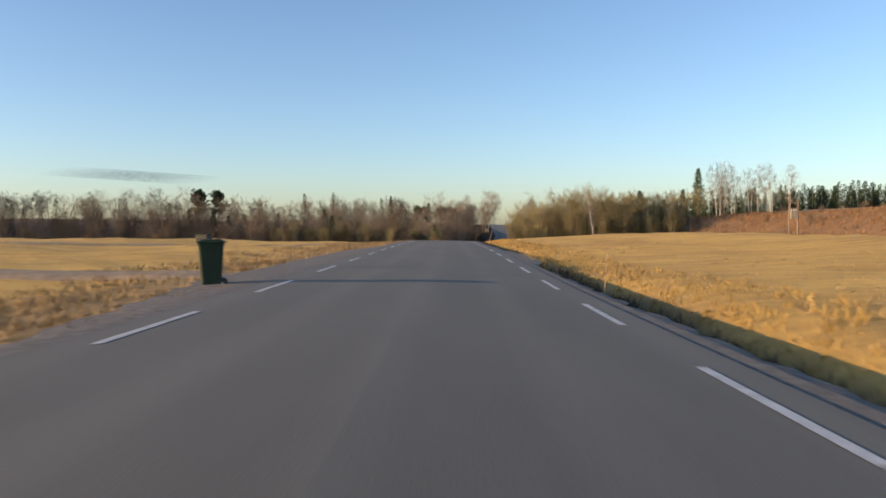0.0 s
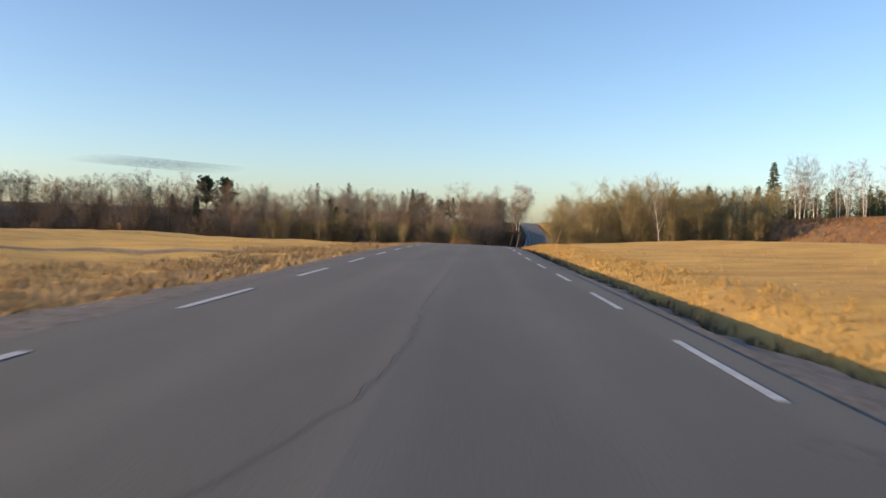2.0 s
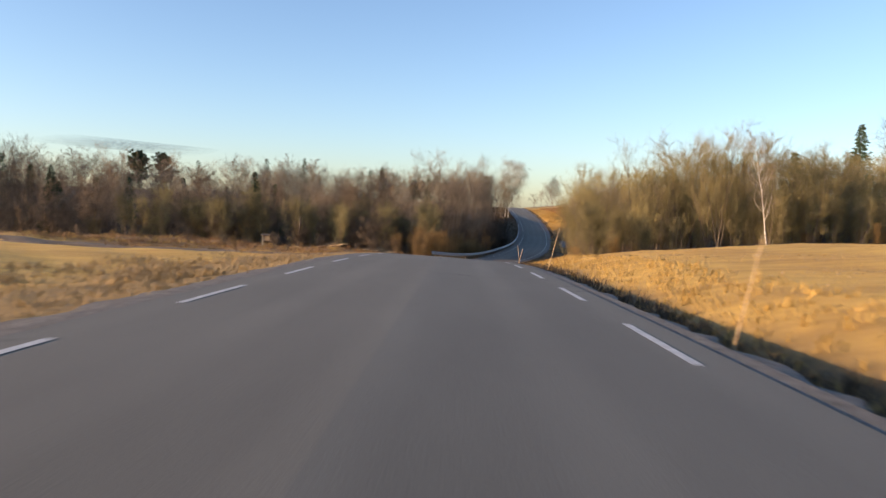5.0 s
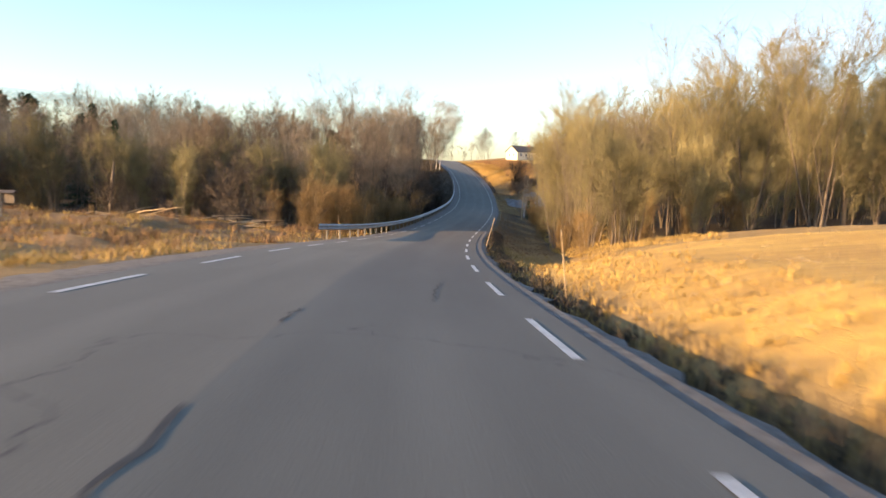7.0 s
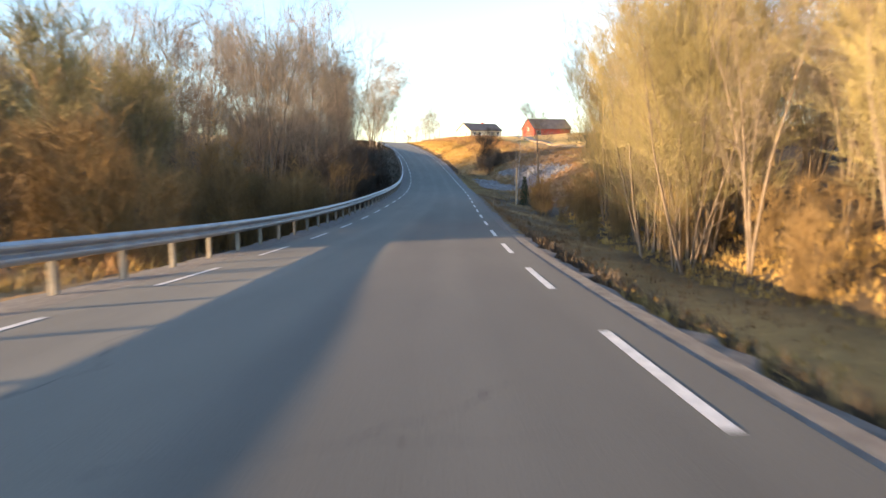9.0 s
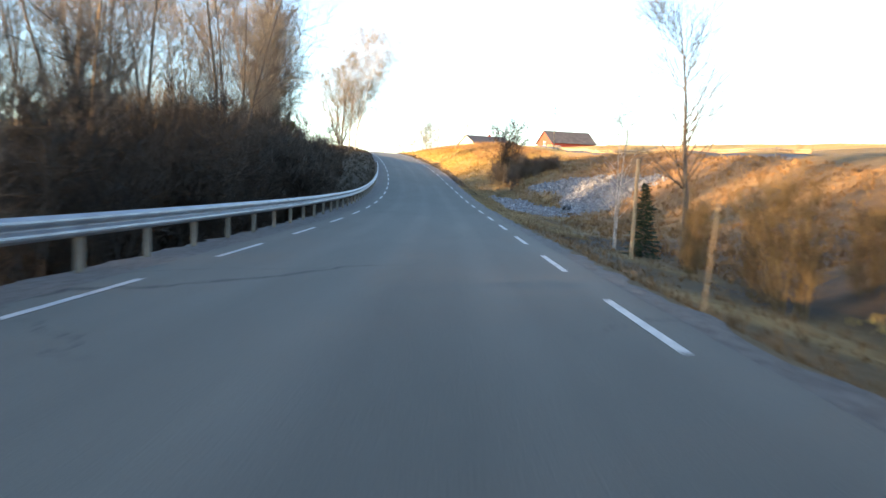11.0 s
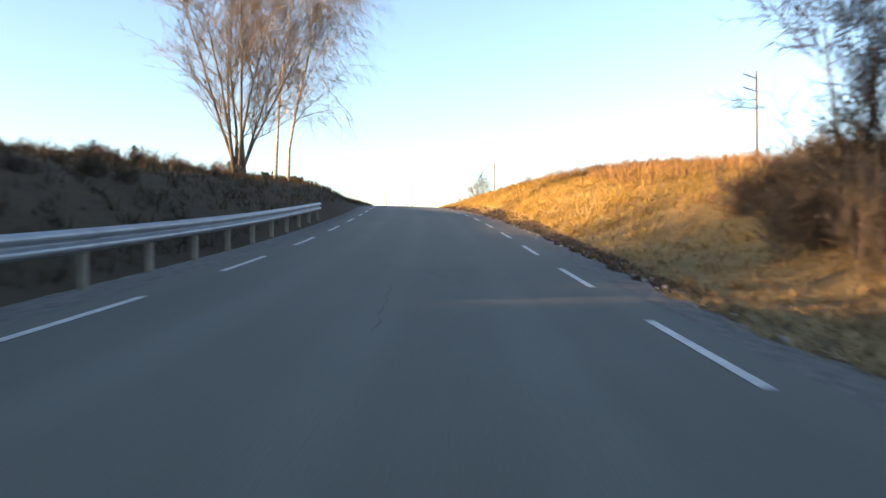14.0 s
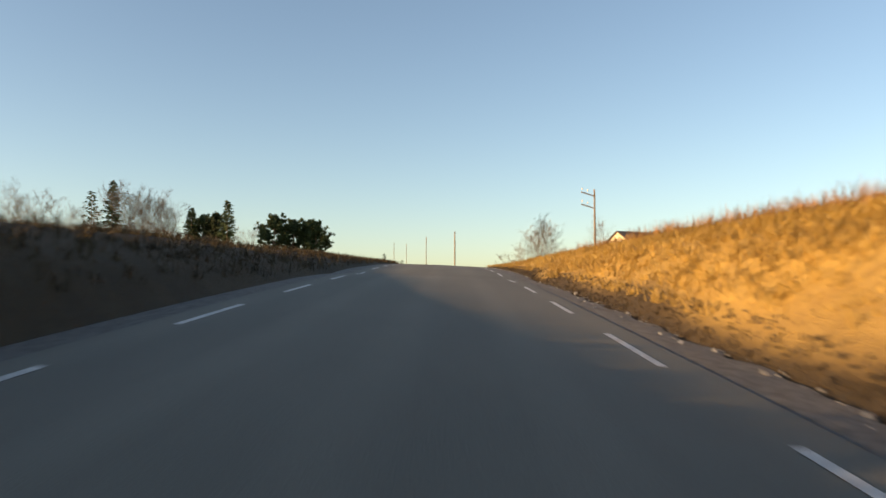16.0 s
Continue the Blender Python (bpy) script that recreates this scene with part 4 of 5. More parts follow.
# the wet wood on the left of the dip
for k in range(155):
    y = 156 + 54 * rng.random()
    x = plan_cx(y) - (11 if y < 172 else 20) - 72 * rng.random() ** 1.15
    y += 11 * (x > -24 and y < 166)
    kinds = ("alder_c", "alder_d", "mid_b", "alder_a", "alder_c") if x > -48 else ("mid_a", "mid_b", "alder_b", "far_c", "alder_a")
    plant(rng.choice(kinds), x, y, rng.uniform(0.72, 0.98), "wood on the left", rng=rng)
for k in range(36):          # tall row close behind the rail
    y = 166 + 48 * rng.random()
    plant(rng.choice(("alder_c", "alder_d", "alder_c")), plan_cx(y) - 8 - 2.0 * float(np.clip((y - 188) / 20, 0, 1)) - 10 * rng.random(), y, rng.uniform(1.1, 1.3) * (0.8 if y > 190 else 1), "wood on the left", rng=rng)
for y, u, size in ((211.8, 11.0, 0.86), (209.4, 10.8, 0.95), (206.8, 11.0, 0.92), (209.0, 14.0, 0.95)):       # dense trees at the wood's end
    plant("alder_e", plan_cx(y) - u, y, size, "wood on the left", rng=rng)
for k in range(16):          # inner side of the tall row
    plant(rng.choice(("mid_a", "mid_b")), -6 - 14 * rng.random(), 158 + 15 * rng.random(), rng.uniform(0.8, 0.98), "wood on the left", rng=rng)
for k in range(16):          # behind the wood's far end, above the bank: unseen trees added to shade the right slope
    plant(rng.choice(("mid_a", "mid_b")), -14 - 30 * rng.random(), 196 + 17 * rng.random(), rng.uniform(0.85, 1.0), "wood on the left", rng=rng)
for k in range(26):          # orange rods right behind the rail
    y = 144 + 28 * rng.random()
    plant("shrub_a", plan_cx(y) - 5.6 - 2.6 * rng.random(), y, rng.uniform(0.7, 1.15), "brush behind the rail", rng=rng)
for k in range(84):          # brush at its foot
    y = 144 + 58 * rng.random()
    kind = rng.choice(("shrub_a", "shrub_b", "shrub_a")) if y < 172 else "shrub_c"
    plant(kind, plan_cx(y) - 6.2 - 5.5 * rng.random(), y, rng.uniform(0.75, 1.2) * (1.15 if y > 172 else 1), "brush behind the rail", rng=rng)
for k in range(9):
    y = 179 + 13 * rng.random()
    plant("thicket", plan_cx(y) - 7.4 - 2 * rng.random(), y, rng.uniform(1.5, 1.9), "brush behind the rail", rng=rng)
for k in range(34):          # willows at the front of the wood
    y = 148 + 10 * rng.random()
    plant("mid_c", plan_cx(y) - 8.5 - 32 * rng.random(), y, rng.uniform(0.75, 1.1), "willows at the wood's edge", rng=rng)
for k in range(56):          # front of the wood towards the field
    x = -12 - 100 * rng.random()
    plant(rng.choice(("mid_a", "alder_b", "mid_a", "far_c")), x, 150 + 9 * rng.random(), rng.uniform(0.6, 0.86), "wood on the left", rng=rng)

for k in range(16):          # dark spruces among the wood
    plant(rng.choice(("spruce_b", "spruce_a")), -18 - 60 * rng.random(), 166 + 24 * rng.random(), rng.uniform(0.75, 0.92), "spruces in the wood", rng=rng)

for k in range(15):
    plant("far_spruce", -60 - 150 * rng.random(), 165 + 45 * rng.random(), rng.uniform(0.85, 1.15), "spruces in the wood", rng=rng)
for y, u, size in ((149, 8.6, 0.9), (152.5, 8.9, 1.0), (156, 9.3, 0.95), (160, 9.6, 0.9), (164, 10, 0.85), (151, 10.6, 1.05), (158, 11, 1.0)):
    plant("sallow_b", plan_cx(y) + u, y, size, "trees on the right", rng=rng)

# sallows and trees on the right of the dip
for x, y, s, key in ((15, 138, 1.05, "sallow_a"), (21, 137.5, 1.12, "sallow_a"), (11.8, 141.5, 0.92, "sallow_b"), (26, 140, 1.05, "sallow_a"), (18, 146, 1.15, "sallow_b"), (12.5, 150, 1.1, "sallow_a"), (31, 146, 1.0, "sallow_a"),
                     (24, 151, 1.15, "sallow_c"), (14.5, 157, 1.1, "sallow_a"), (36, 156, 0.95, "sallow_c"), (19, 162, 1.1, "sallow_c"), (15.5, 165, 1.0, "sallow_b"), (29, 160, 1.1, "sallow_c"), (17, 171, 0.95, "sallow_a"),
                     (41, 166, 0.85, "sallow_c"), (22, 170, 1.0, "sallow_c"), (10.4, 137, 0.78, "sallow_b"), (33, 153, 0.95, "sallow_c"), (19.5, 141, 1.15, "sallow_c"), (29.5, 141.5, 0.95, "sallow_c"), (23.5, 144, 1.2, "sallow_c"), (13.8, 145, 1.0, "sallow_c")):
    plant(key, x, y - 0.3 * max(0, x - 12), s * 0.98, "trees on the right", rng=rng)
for k in range(26):          # tall slender stems along the road side
    y = 137 + 26 * rng.random()
    plant(rng.choice(("alder_c", "alder_d", "alder_c")), plan_cx(y) + 8.6 + 9 * rng.random(), y, rng.uniform(0.66, 0.84), "trees on the right", rng=rng)
for k in range(16):
    y = 142 + 30 * rng.random()
    plant("sallow_c", plan_cx(y) + 11 + 26 * rng.random(), y, rng.uniform(0.8, 1.1), "trees on the right", rng=rng)
for k in range(20):
    y = 152 + 30 * rng.random()
    plant(rng.choice(("alder_c", "alder_d", "mid_b")), plan_cx(y) + 10.5 + 22 * rng.random(), y, rng.uniform(0.6, 0.82), "trees on the right", rng=rng)
for k in range(46):
    x = 9 + 32 * rng.random() ** 0.8
    plant(rng.choice(("mid_c", "shrub_a", "mid_c")), x, 132.5 + 0.12 * (x - 9) + 4 * rng.random(), rng.uniform(0.45, 0.85), "brush on the right", rng=rng)
for k in range(34):
    y = 134 + 46 * rng.random()
    plant("shrub_a", plan_cx(y) + 7.6 + 3 * rng.random() + max(0, 138 - y) * 1.2, y, rng.uniform(0.5, 0.9), "brush on the right", rng=rng)
for x, y, tip, key, tall in ((37, 150, 7.6, "sallow_c", 9.4), (40, 154, 7.9, "sallow_c", 9.4), (43, 157, 8.3, "mid_b", 11.5), (46, 160, 8.6, "sallow_c", 9.4), (49, 165, 9.2, "mid_b", 11.5), (42, 149, 7.2, "mid_c", 6.5),
                             (46, 153, 7.6, "mid_c", 6.5), (51, 171, 9.6, "spruce_b", 8), (38.5, 160, 8.8, "spruce_b", 8), (53, 166, 9.4, "sallow_c", 9.4), (47.5, 170, 9.8, "mid_b", 11.5)):
    plant(key, x, y, (level(tip, y) - ground(*spot(x, y))) / tall / SCALE, "trees on the right", rng=rng)
ob = plant("birch_a", 23.8, 130.3, 0.8, "trees on the right", turn=0.0)
ob.matrix_world = ob.matrix_world @ Matrix.Rotation(-0.1, 4, "Y")
ob = plant("birch_b", 16.6, 185.4, 0.48, "trees on the right")
ob.matrix_world = place(cx(242.3) + 7.7, 242.3, 0.4, 0.62)
ob = plant("spruce_b", 16.0, 184.0, 0.2, "trees on the right")
ob.matrix_world = place(cx(240) + 8.3, 240, 0.4, 0.36)
tagged(ob, "small green young spruce beside the road")
# conifers and birches on the far bank on the right
for x, y, s, key in ((58.0, 182, 1.27, "spruce_a"), (60, 190, 0.75, "spruce_a"), (54.5, 187, 0.8, "spruce_b"), (50.5, 184, 0.85, "spruce_b"), (48.5, 186, 0.8, "spruce_b"), (46, 190, 0.75, "spruce_b"), (52, 192, 0.7, "spruce_b"), (62, 180, 1.25, "birch_b"), (63.5, 181, 1.28, "birch_b"), (68, 176, 1.02, "birch_b"), (65.5, 180, 1.15, "birch_b"),
                     (70, 177, 1.1, "birch_b"), (72, 174, 1.08, "birch_b"), (75, 172, 1.0, "birch_b"), (43, 186, 0.8, "birch_b"), (45, 182, 0.75, "alder_c"), (41, 180, 0.8, "alder_d"), (39, 176, 0.8, "birch_b")):
    plant(key, x, y, s, "trees on the far bank", rng=rng)
for x, y, s in ((21.2, 217.6, .45), (21.9, 216.2, .47), (21.4, 214.9, .42), (22.6, 217.6, .45), (20.9, 219.4, .36), (22.2, 219.0, .4)):
    plant("brush", x, y, s, "brown shrubs round the small tree", rng=rng)
for k in range(18):
    y = 122 + 24 * rng.random()
    plant(rng.choice(("shrub_b", "shrub_a", "brush")), plan_cx(y) - 9 - 24 * rng.random(), y, rng.uniform(0.2, 0.42), "brush in the clearing", rng=rng)


# the tall birch and its clump above the cutting
def hero_birches():
    for k, (x, y, h, seed, lean) in enumerate(((12.75, 319.3, 16.6, 71, -0.12), (13.6, 318.2, 15.4, 72, 0.02))):
        ob = tree_thing("birch", bare_tree("tall_birch", seed, h, 1, BIRCH, TWIG_PALE, limbs=58, per=10, fine=9, spread=0.33, first=0.17, droop=1.05, thick=0.0075, lean=0.01, up=0.02, twig_r=0.009),
                        "tall birch with a white trunk and long hanging twigs", "trees above the cutting")
        ob.matrix_world = place(x, y) @ Matrix.Rotation(lean, 4, "Y") @ Matrix.Rotation(1.0 + k, 4, "Z")
    ob = tree_thing("rowan", bare_tree("clump", 73, 12.6, 9, BARK, TWIG_PALE, limbs=153, per=11, fine=8, spread=0.31, first=0.2, lean=0.32, thick=0.0095, up=0.08, twig_r=0.0095),
                    "many-stemmed leafless tree with fine upright branches", "trees above the cutting")
    ob.matrix_world = place(11.5, 315.2)
    ob = tree_thing("rowan", bare_tree("small_tree", 74, 6.6, 5, BARK, TWIG_DARK, limbs=80, per=9, fine=9, spread=0.42, first=0.2, lean=0.16, open_up=0.95, twig_l=0.6, thick=0.015, twig_r=0.0115),
                    "small bare tree on the grassy slope", "trees on the slope")
    ob.matrix_world = place(28.2, 291.6)


hero_birches()
ob = tree_thing("alder", bare_tree("roadside_tree", 75, 9.5, 1, BARK, TWIG_GREY, limbs=50, per=7, fine=7, spread=0.34, first=0.28, thick=0.0125, lean=0.03, twig_r=0.007), "stout leafless alder with a sunlit trunk", "trees on the right")
ob.matrix_world = place(cx(239.0) + 9.5, 239.0)


# ---------------------------------------------------------------- guard rail
def w_profile():
    """The section of a steel beam with two waves: out from the posts, up."""
    return [(0.0, 0.0), (0.012, 0.004), (0.075, 0.045), (0.083, 0.075), (0.075, 0.105), (0.012, 0.145), (0.005, 0.16), (0.012, 0.175), (0.075, 0.215), (0.083, 0.245), (0.075, 0.275), (0.012, 0.316), (0.0, 0.32)]


def beam_mesh(pts, facing, mat=None):
    prof = w_profile()
    verts, faces = [], []
    for k, p in enumerate(pts):
        d = (pts[min(k + 1, len(pts) - 1)] - pts[max(k - 1, 0)])
        out = Vector((d.y, -d.x, 0)).normalized() * facing
        for a, b in prof:
            verts.append(p + out * a + Vector((0, 0, b)))
        for a, b in reversed(prof):
            verts.append(p + out * (a - 0.004) + Vector((0, 0, b)))
    n = 2 * len(prof)
    for k in range(len(pts) - 1):
        for s in range(n):
            i, j = k * n + s, k * n + (s + 1) % n
            faces.append((i, j, j + n, i + n))
    faces += [tuple(range(n)), tuple((len(pts) - 1) * n + s for s in range(n - 1, -1, -1))]
    return mesh("beam", verts, faces, mat or ZINC)


def guard_rail():
    rail = tagged(new("guard_rail"), "galvanised steel guard rail on short grey posts", "guard rail")
    ys = np.linspace(169.6, 309.0, 71)
    off = lambda y: -4.12 - 0.9 * max(0, (179 - y) / 10.5) ** 2
    part("beam", beam_mesh([on_road(off(y), y, 0.47) for y in ys], 1), None, rail)
    bm = bmesh.new()
    box(bm, 0.10, 0.15, 1.1, Matrix.Translation((0, 0, 0.12)), 0.012)
    me = bpy.data.meshes.new("post")
    bm.to_mesh(me), bm.free()
    me.materials.append(POST)
    bolt = bmesh.new()
    rod(bolt, 0.016, 0.016, 0.02, Matrix.Rotation(radians(90), 4, "Y"), 6)
    bme = bpy.data.meshes.new("bolt")
    bolt.to_mesh(bme), bolt.free()
    bme.materials.append(ZINC)
    for y in np.arange(171.2, 308.9, 2.33):
        p = part("post", me, None, rail)
        p.location = on_road(off(y) - 0.07, y, 0.09)
        b = part("bolt", bme, None, p)
        b.location = (0.075, 0, 0.54)


guard_rail()


def hill_rail():
    """The rail of the lane up on the hillside."""
    rail = tagged(new("guard_rail"), "pale guard rail along a lane on the hillside", "guard rail")
    pts = []
    for k in range(20):
        y = 250 - 3.0 * k
        x = 34.4 - 0.0778 * (250 - y)
        x, y = spot(x, y)
        pts.append(Vector((x, y, ground(x, y) + 0.30)))
    part("beam", beam_mesh(pts, 1, CANE), None, rail)
    bm = bmesh.new()
    box(bm, 0.10, 0.12, 1.0, Matrix.Translation((0, 0, 0.0)), 0.01)
    me = bpy.data.meshes.new("post")
    bm.to_mesh(me), bm.free()
    me.materials.append(POST)
    for p in pts[::2]:
        part("post", me, None, rail).location = p + Vector((0, 0.07, -0.1))


hill_rail()


# ---------------------------------------------------------------- stakes, bin, poles
def stake(u, y, height, lean_x, lean_y=0.0, r=0.013):
    stout = r > 0.03
    ob = tagged(new("snow_stake"), "stout brown wooden stake leaning beside the road" if stout else "thin weathered wooden snow stake leaning beside the road", "stake", "snow stakes")
    bm = bmesh.new()
    rod(bm, r, r * 0.8, height, sides=8)
    part("rod", bm, WOOD if stout else CANE, ob)
    bm = bmesh.new()
    rod(bm, r * 0.85, r * 0.82, 0.05, Matrix.Translation((0, 0, height)), 8)
    part("tip", bm, POST, ob, "greyed tip")
    x = cx(y) + u
    ob.matrix_world = Matrix.Translation((x, y, ground(x, y) - 0.12)) @ Euler((radians(lean_y), radians(lean_x), 0)).to_matrix().to_4x4()


for u, y, h, lx, ly in ((4.2, 18.0, 1.3, 4, 0), (4.15, 72.0, 1.9, 17, -8), (4.0, 101.0, 1.6, 12, 0), (4.2, 121.7, 2.0, 14, 0), (4.5, 145.0, 1.7, -8, 5), (3.95, 171.4, 1.8, 14, 4), (4.3, 222.5, 1.5, 5, 0),
                       (-5.4, 178.0, 1.6, 0, 0)):
    stake(u, y, h, lx, ly, 0.045 if y == 171.4 else 0.009 if y < 20 else 0.013)


def wheelie_bin():
    ob = tagged(new("wheelie_bin"), "dark green plastic wheelie bin standing on the verge", "bin")
    bm = bmesh.new()
    prof = [(0.20, 0.24, 0.0), (0.215, 0.26, 0.08), (0.27, 0.33, 0.93), (0.29, 0.35, 0.93), (0.29, 0.35, 0.98), (0.26, 0.32, 0.98), (0.20, 0.25, 0.12)]
    rings = []
    for hx, hy, z in prof:
        ring = []
        for cxn, cyn, a0 in ((1, 1, 0), (-1, 1, 90), (-1, -1, 180), (1, -1, 270)):
            for a in (0, 30, 60, 90):
                t = radians(a0 + a)
                ring.append(bm.verts.new((cxn * (hx - 0.05) + 0.05 * math.cos(t), cyn * (hy - 0.05) + 0.05 * math.sin(t), z)))
        rings.append(ring)
    for a, b in zip(rings, rings[1:]):
        for k in range(16):
            bm.faces.new((a[k], a[(k + 1) % 16], b[(k + 1) % 16], b[k]))
    bm.faces.new(list(reversed(rings[0]))), bm.faces.new(rings[-1])
    part("body", bm, GREEN, ob)
    bm = bmesh.new()
    box(bm, 0.60, 0.74, 0.05, Matrix.Translation((0, 0, 1.01)), 0.02)
    box(bm, 0.46, 0.58, 0.04, Matrix.Translation((0, 0, 1.045)), 0.015)
    lid = part("lid", bm, GREEN, ob, "hinged flat lid")
    bm = bmesh.new()
    rod(bm, 0.016, 0.016, 0.5, pose(0.33, -0.25, 1.0, -90))
    part("handle", bm, GREEN, lid)
    for s in (-1, 1):
        bm = bmesh.new()
        rod(bm, 0.10, 0.10, 0.05, pose(0.24, s * 0.24 - 0.025, 0.08, -90), 20)
        w = part("wheel", bm, RUBBER, ob, "black rubber wheel")
        bm = bmesh.new()
        rod(bm, 0.03, 0.03, 0.06, pose(0.24, s * 0.24 - 0.03, 0.08, -90), 10)
        part("hub", bm, ZINC, w)
    x, y = cx(16.3) - 4.55, 16.3
    ob.matrix_world = pose(x, y, ground(x, y) + 0.03, 0, 0, 16) @ Matrix.Scale(0.95, 4)


wheelie_bin()


def mailbox(x, y):
    ob = tagged(new("mailbox"), "dark mailbox on a weathered wooden post", "mailbox")
    bm = bmesh.new()
    box(bm, 0.09, 0.09, 1.15, Matrix.Translation((0, 0, 0.38)), 0.008)
    part("post", bm, WOOD, ob)
    bm = bmesh.new()
    box(bm, 0.26, 0.36, 0.24, Matrix.Translation((0, 0, 1.06)), 0.02)
    case = part("box", bm, RUBBER, ob, "black box")
    bm = bmesh.new()
    box(bm, 0.29, 0.39, 0.03, Matrix.Translation((0, 0, 1.195)), 0.01)
    part("lid", bm, GREEN, case, "dark green lid")
    ob.matrix_world = pose(x, y, ground(x, y), 0, 0, 80)


mailbox(cx(21.7) - 6.5, 21.7)


def utility_pole(x, y, tip, arms=1, label="weathered wooden utility pole with a cross arm"):
    height = tip - ground(x, y)
    ob = tagged(new("utility_pole"), label, "pole", "utility poles")
    bm = bmesh.new()
    rod(bm, 0.085, 0.06, height + 0.5, Matrix.Translation((0, 0, -0.5)), 10)
    part("pole", bm, WOOD, ob)
    for k in range(arms):
        z = height - 0.35 - 0.9 * k
        bm = bmesh.new()
        box(bm, 1.1, 0.09, 0.09, pose(-0.45, 0, z, 0, 18, 0), 0.01)
        arm = part("cross_arm", bm, ZINC, ob, "slanting steel arm")
        for s in (-0.9, -0.5, 0.0):
            bm = bmesh.new()
            rod(bm, 0.035, 0.045, 0.16, Matrix.Translation((s, 0, z - s * 0.3 + 0.04)), 8)
            part("insulator", bm, TRIM, arm)
    ob.location = (x, y, ground(x, y))


for x, y, h, n in ((44.2, 327.0, 6.9, 2), (33.1, 373.0, 5.9, 2), *((*spot(a, b), level(c, b), d) for a, b, c, d in ((17.4, 300.0, 3.5, 0), (13.6, 345.0, 6.6, 0), (7.0, 380.0, 8.3, 0), (8.0, 420.0, 10.9, 0), (68.3, 185.5, 8.6, 1)))):
    utility_pole(x, y, h, n, "weathered wooden utility pole" + (" with slanting arms" if n else " without arms"))


def transformer(x, y):
    """A grey transformer between two poles."""
    ob = tagged(new("transformer_station"), "grey transformer box hung between two wooden poles on the brown bank", "transformer")
    for side in (-0.6, 0.6):
        bm = bmesh.new()
        rod(bm, 0.12, 0.09, 6.0, Matrix.Translation((side, 0, -0.5)), 10)
        part("pole", bm, WOOD, ob)
    bm = bmesh.new()
    box(bm, 1.0, 0.7, 1.1, Matrix.Translation((0, -0.1, 3.4)), 0.05)
    case = part("case", bm, POST, ob, "grey case")
    for side in (-0.3, 0, 0.3):
        bm = bmesh.new()
        rod(bm, 0.05, 0.035, 0.3, Matrix.Translation((side, -0.1, 3.95)), 8)
        part("insulator", bm, TRIM, case)
    bm = bmesh.new()
    box(bm, 1.9, 0.12, 0.12, Matrix.Translation((0, 0, 5.1)), 0.01)
    part("cross_arm", bm, WOOD, ob)
    ob.location = (x, y, ground(x, y))


transformer(46.5, 106.0)


# ---------------------------------------------------------------- house and barn on the hill
def building(name, x, y, turn, w, d, top, fall, wall, label, windows, category):
    """A gabled building: w along its ridge, which stands at the height top; fall: from ridge to eaves."""
    ob = tagged(new(name), label, category)
    z0 = min(ground(x + a, y + b) for a in (-w / 2, w / 2) for b in (-d / 2, d / 2)) - 0.4
    ridge = top - z0
    eaves = ridge - fall
    windows = [(f, a, eaves + z, ww, wh) for f, a, z, ww, wh in windows]
    bm = bmesh.new()
    pts = [(-w / 2, -d / 2, 0), (w / 2, -d / 2, 0), (w / 2, d / 2, 0), (-w / 2, d / 2, 0)]
    lo = [bm.verts.new(p) for p in pts]
    hi = [bm.verts.new((p[0], p[1], eaves)) for p in pts]
    ra, rb = bm.verts.new((-w / 2, 0, ridge)), bm.verts.new((w / 2, 0, ridge))
    for k in range(4):
        bm.faces.new((lo[k], lo[(k + 1) % 4], hi[(k + 1) % 4], hi[k]))
    bm.faces.new((hi[1], hi[2], rb)), bm.faces.new((hi[3], hi[0], ra)), bm.faces.new(list(reversed(lo)))
    bm.faces.new((hi[0], hi[1], rb, ra)), bm.faces.new((hi[2], hi[3], ra, rb))
    part("wall", bm, wall, ob)
    ang = math.atan2(ridge - eaves, d / 2)
    ln = math.hypot(ridge - eaves, d / 2) + 0.45
    for s in (-1, 1):
        bm = bmesh.new()
        box(bm, w + 0.8, ln, 0.14, Matrix.Translation((0, 0, ridge + 0.09)) @ Matrix.Rotation(s * -ang, 4, "X") @ Matrix.Translation((0, s * ln / 2, 0)), 0.02)
        part("roof", bm, ROOF, ob)
    for (face, a, z, ww, wh) in windows:
        m = {"front": pose(a, -d / 2 - 0.02, z), "left": pose(-w / 2 - 0.02, a, z, 0, 0, -90), "right": pose(w / 2 + 0.02, a, z, 0, 0, 90)}[face]
        bm = bmesh.new()
        for sx, sz, px, pz in ((0.1, wh, -ww / 2, 0), (0.1, wh, ww / 2, 0), (ww + 0.2, 0.1, 0, wh / 2), (ww + 0.2, 0.1, 0, -wh / 2), (0.05, wh, 0, 0)):
            box(bm, sx, 0.08, sz, m @ Matrix.Translation((px, 0, pz)))
        win = part("window", bm, TRIM, ob, "white-framed window")
        bm = bmesh.new()
        box(bm, ww, 0.03, wh, m)
        part("pane", bm, GLASS, win, "dark glass pane")
    ob.matrix_world = pose(x, y, z0, 0, 0, turn)
    return ob


house = building("house", 59.5, 450.0, 24, 14.0, 8.5, 9.2, 2.5, CREAM, "cream-painted wooden farmhouse with a dark gabled roof",
                 [("front", a, z, 0.9, 1.2) for a in (-5.2, -2.6, 2.6, 5.2) for z in (-1.2, -3.8)] + [("left", a, z, 0.9, 1.2) for a in (-1.8, 1.8) for z in (-1.2, -3.8)], "house")
bm = bmesh.new()
box(bm, 0.7, 0.7, 1.3, Matrix.Translation((1.5, 0, 9.1 - house.location.z)), 0.02)
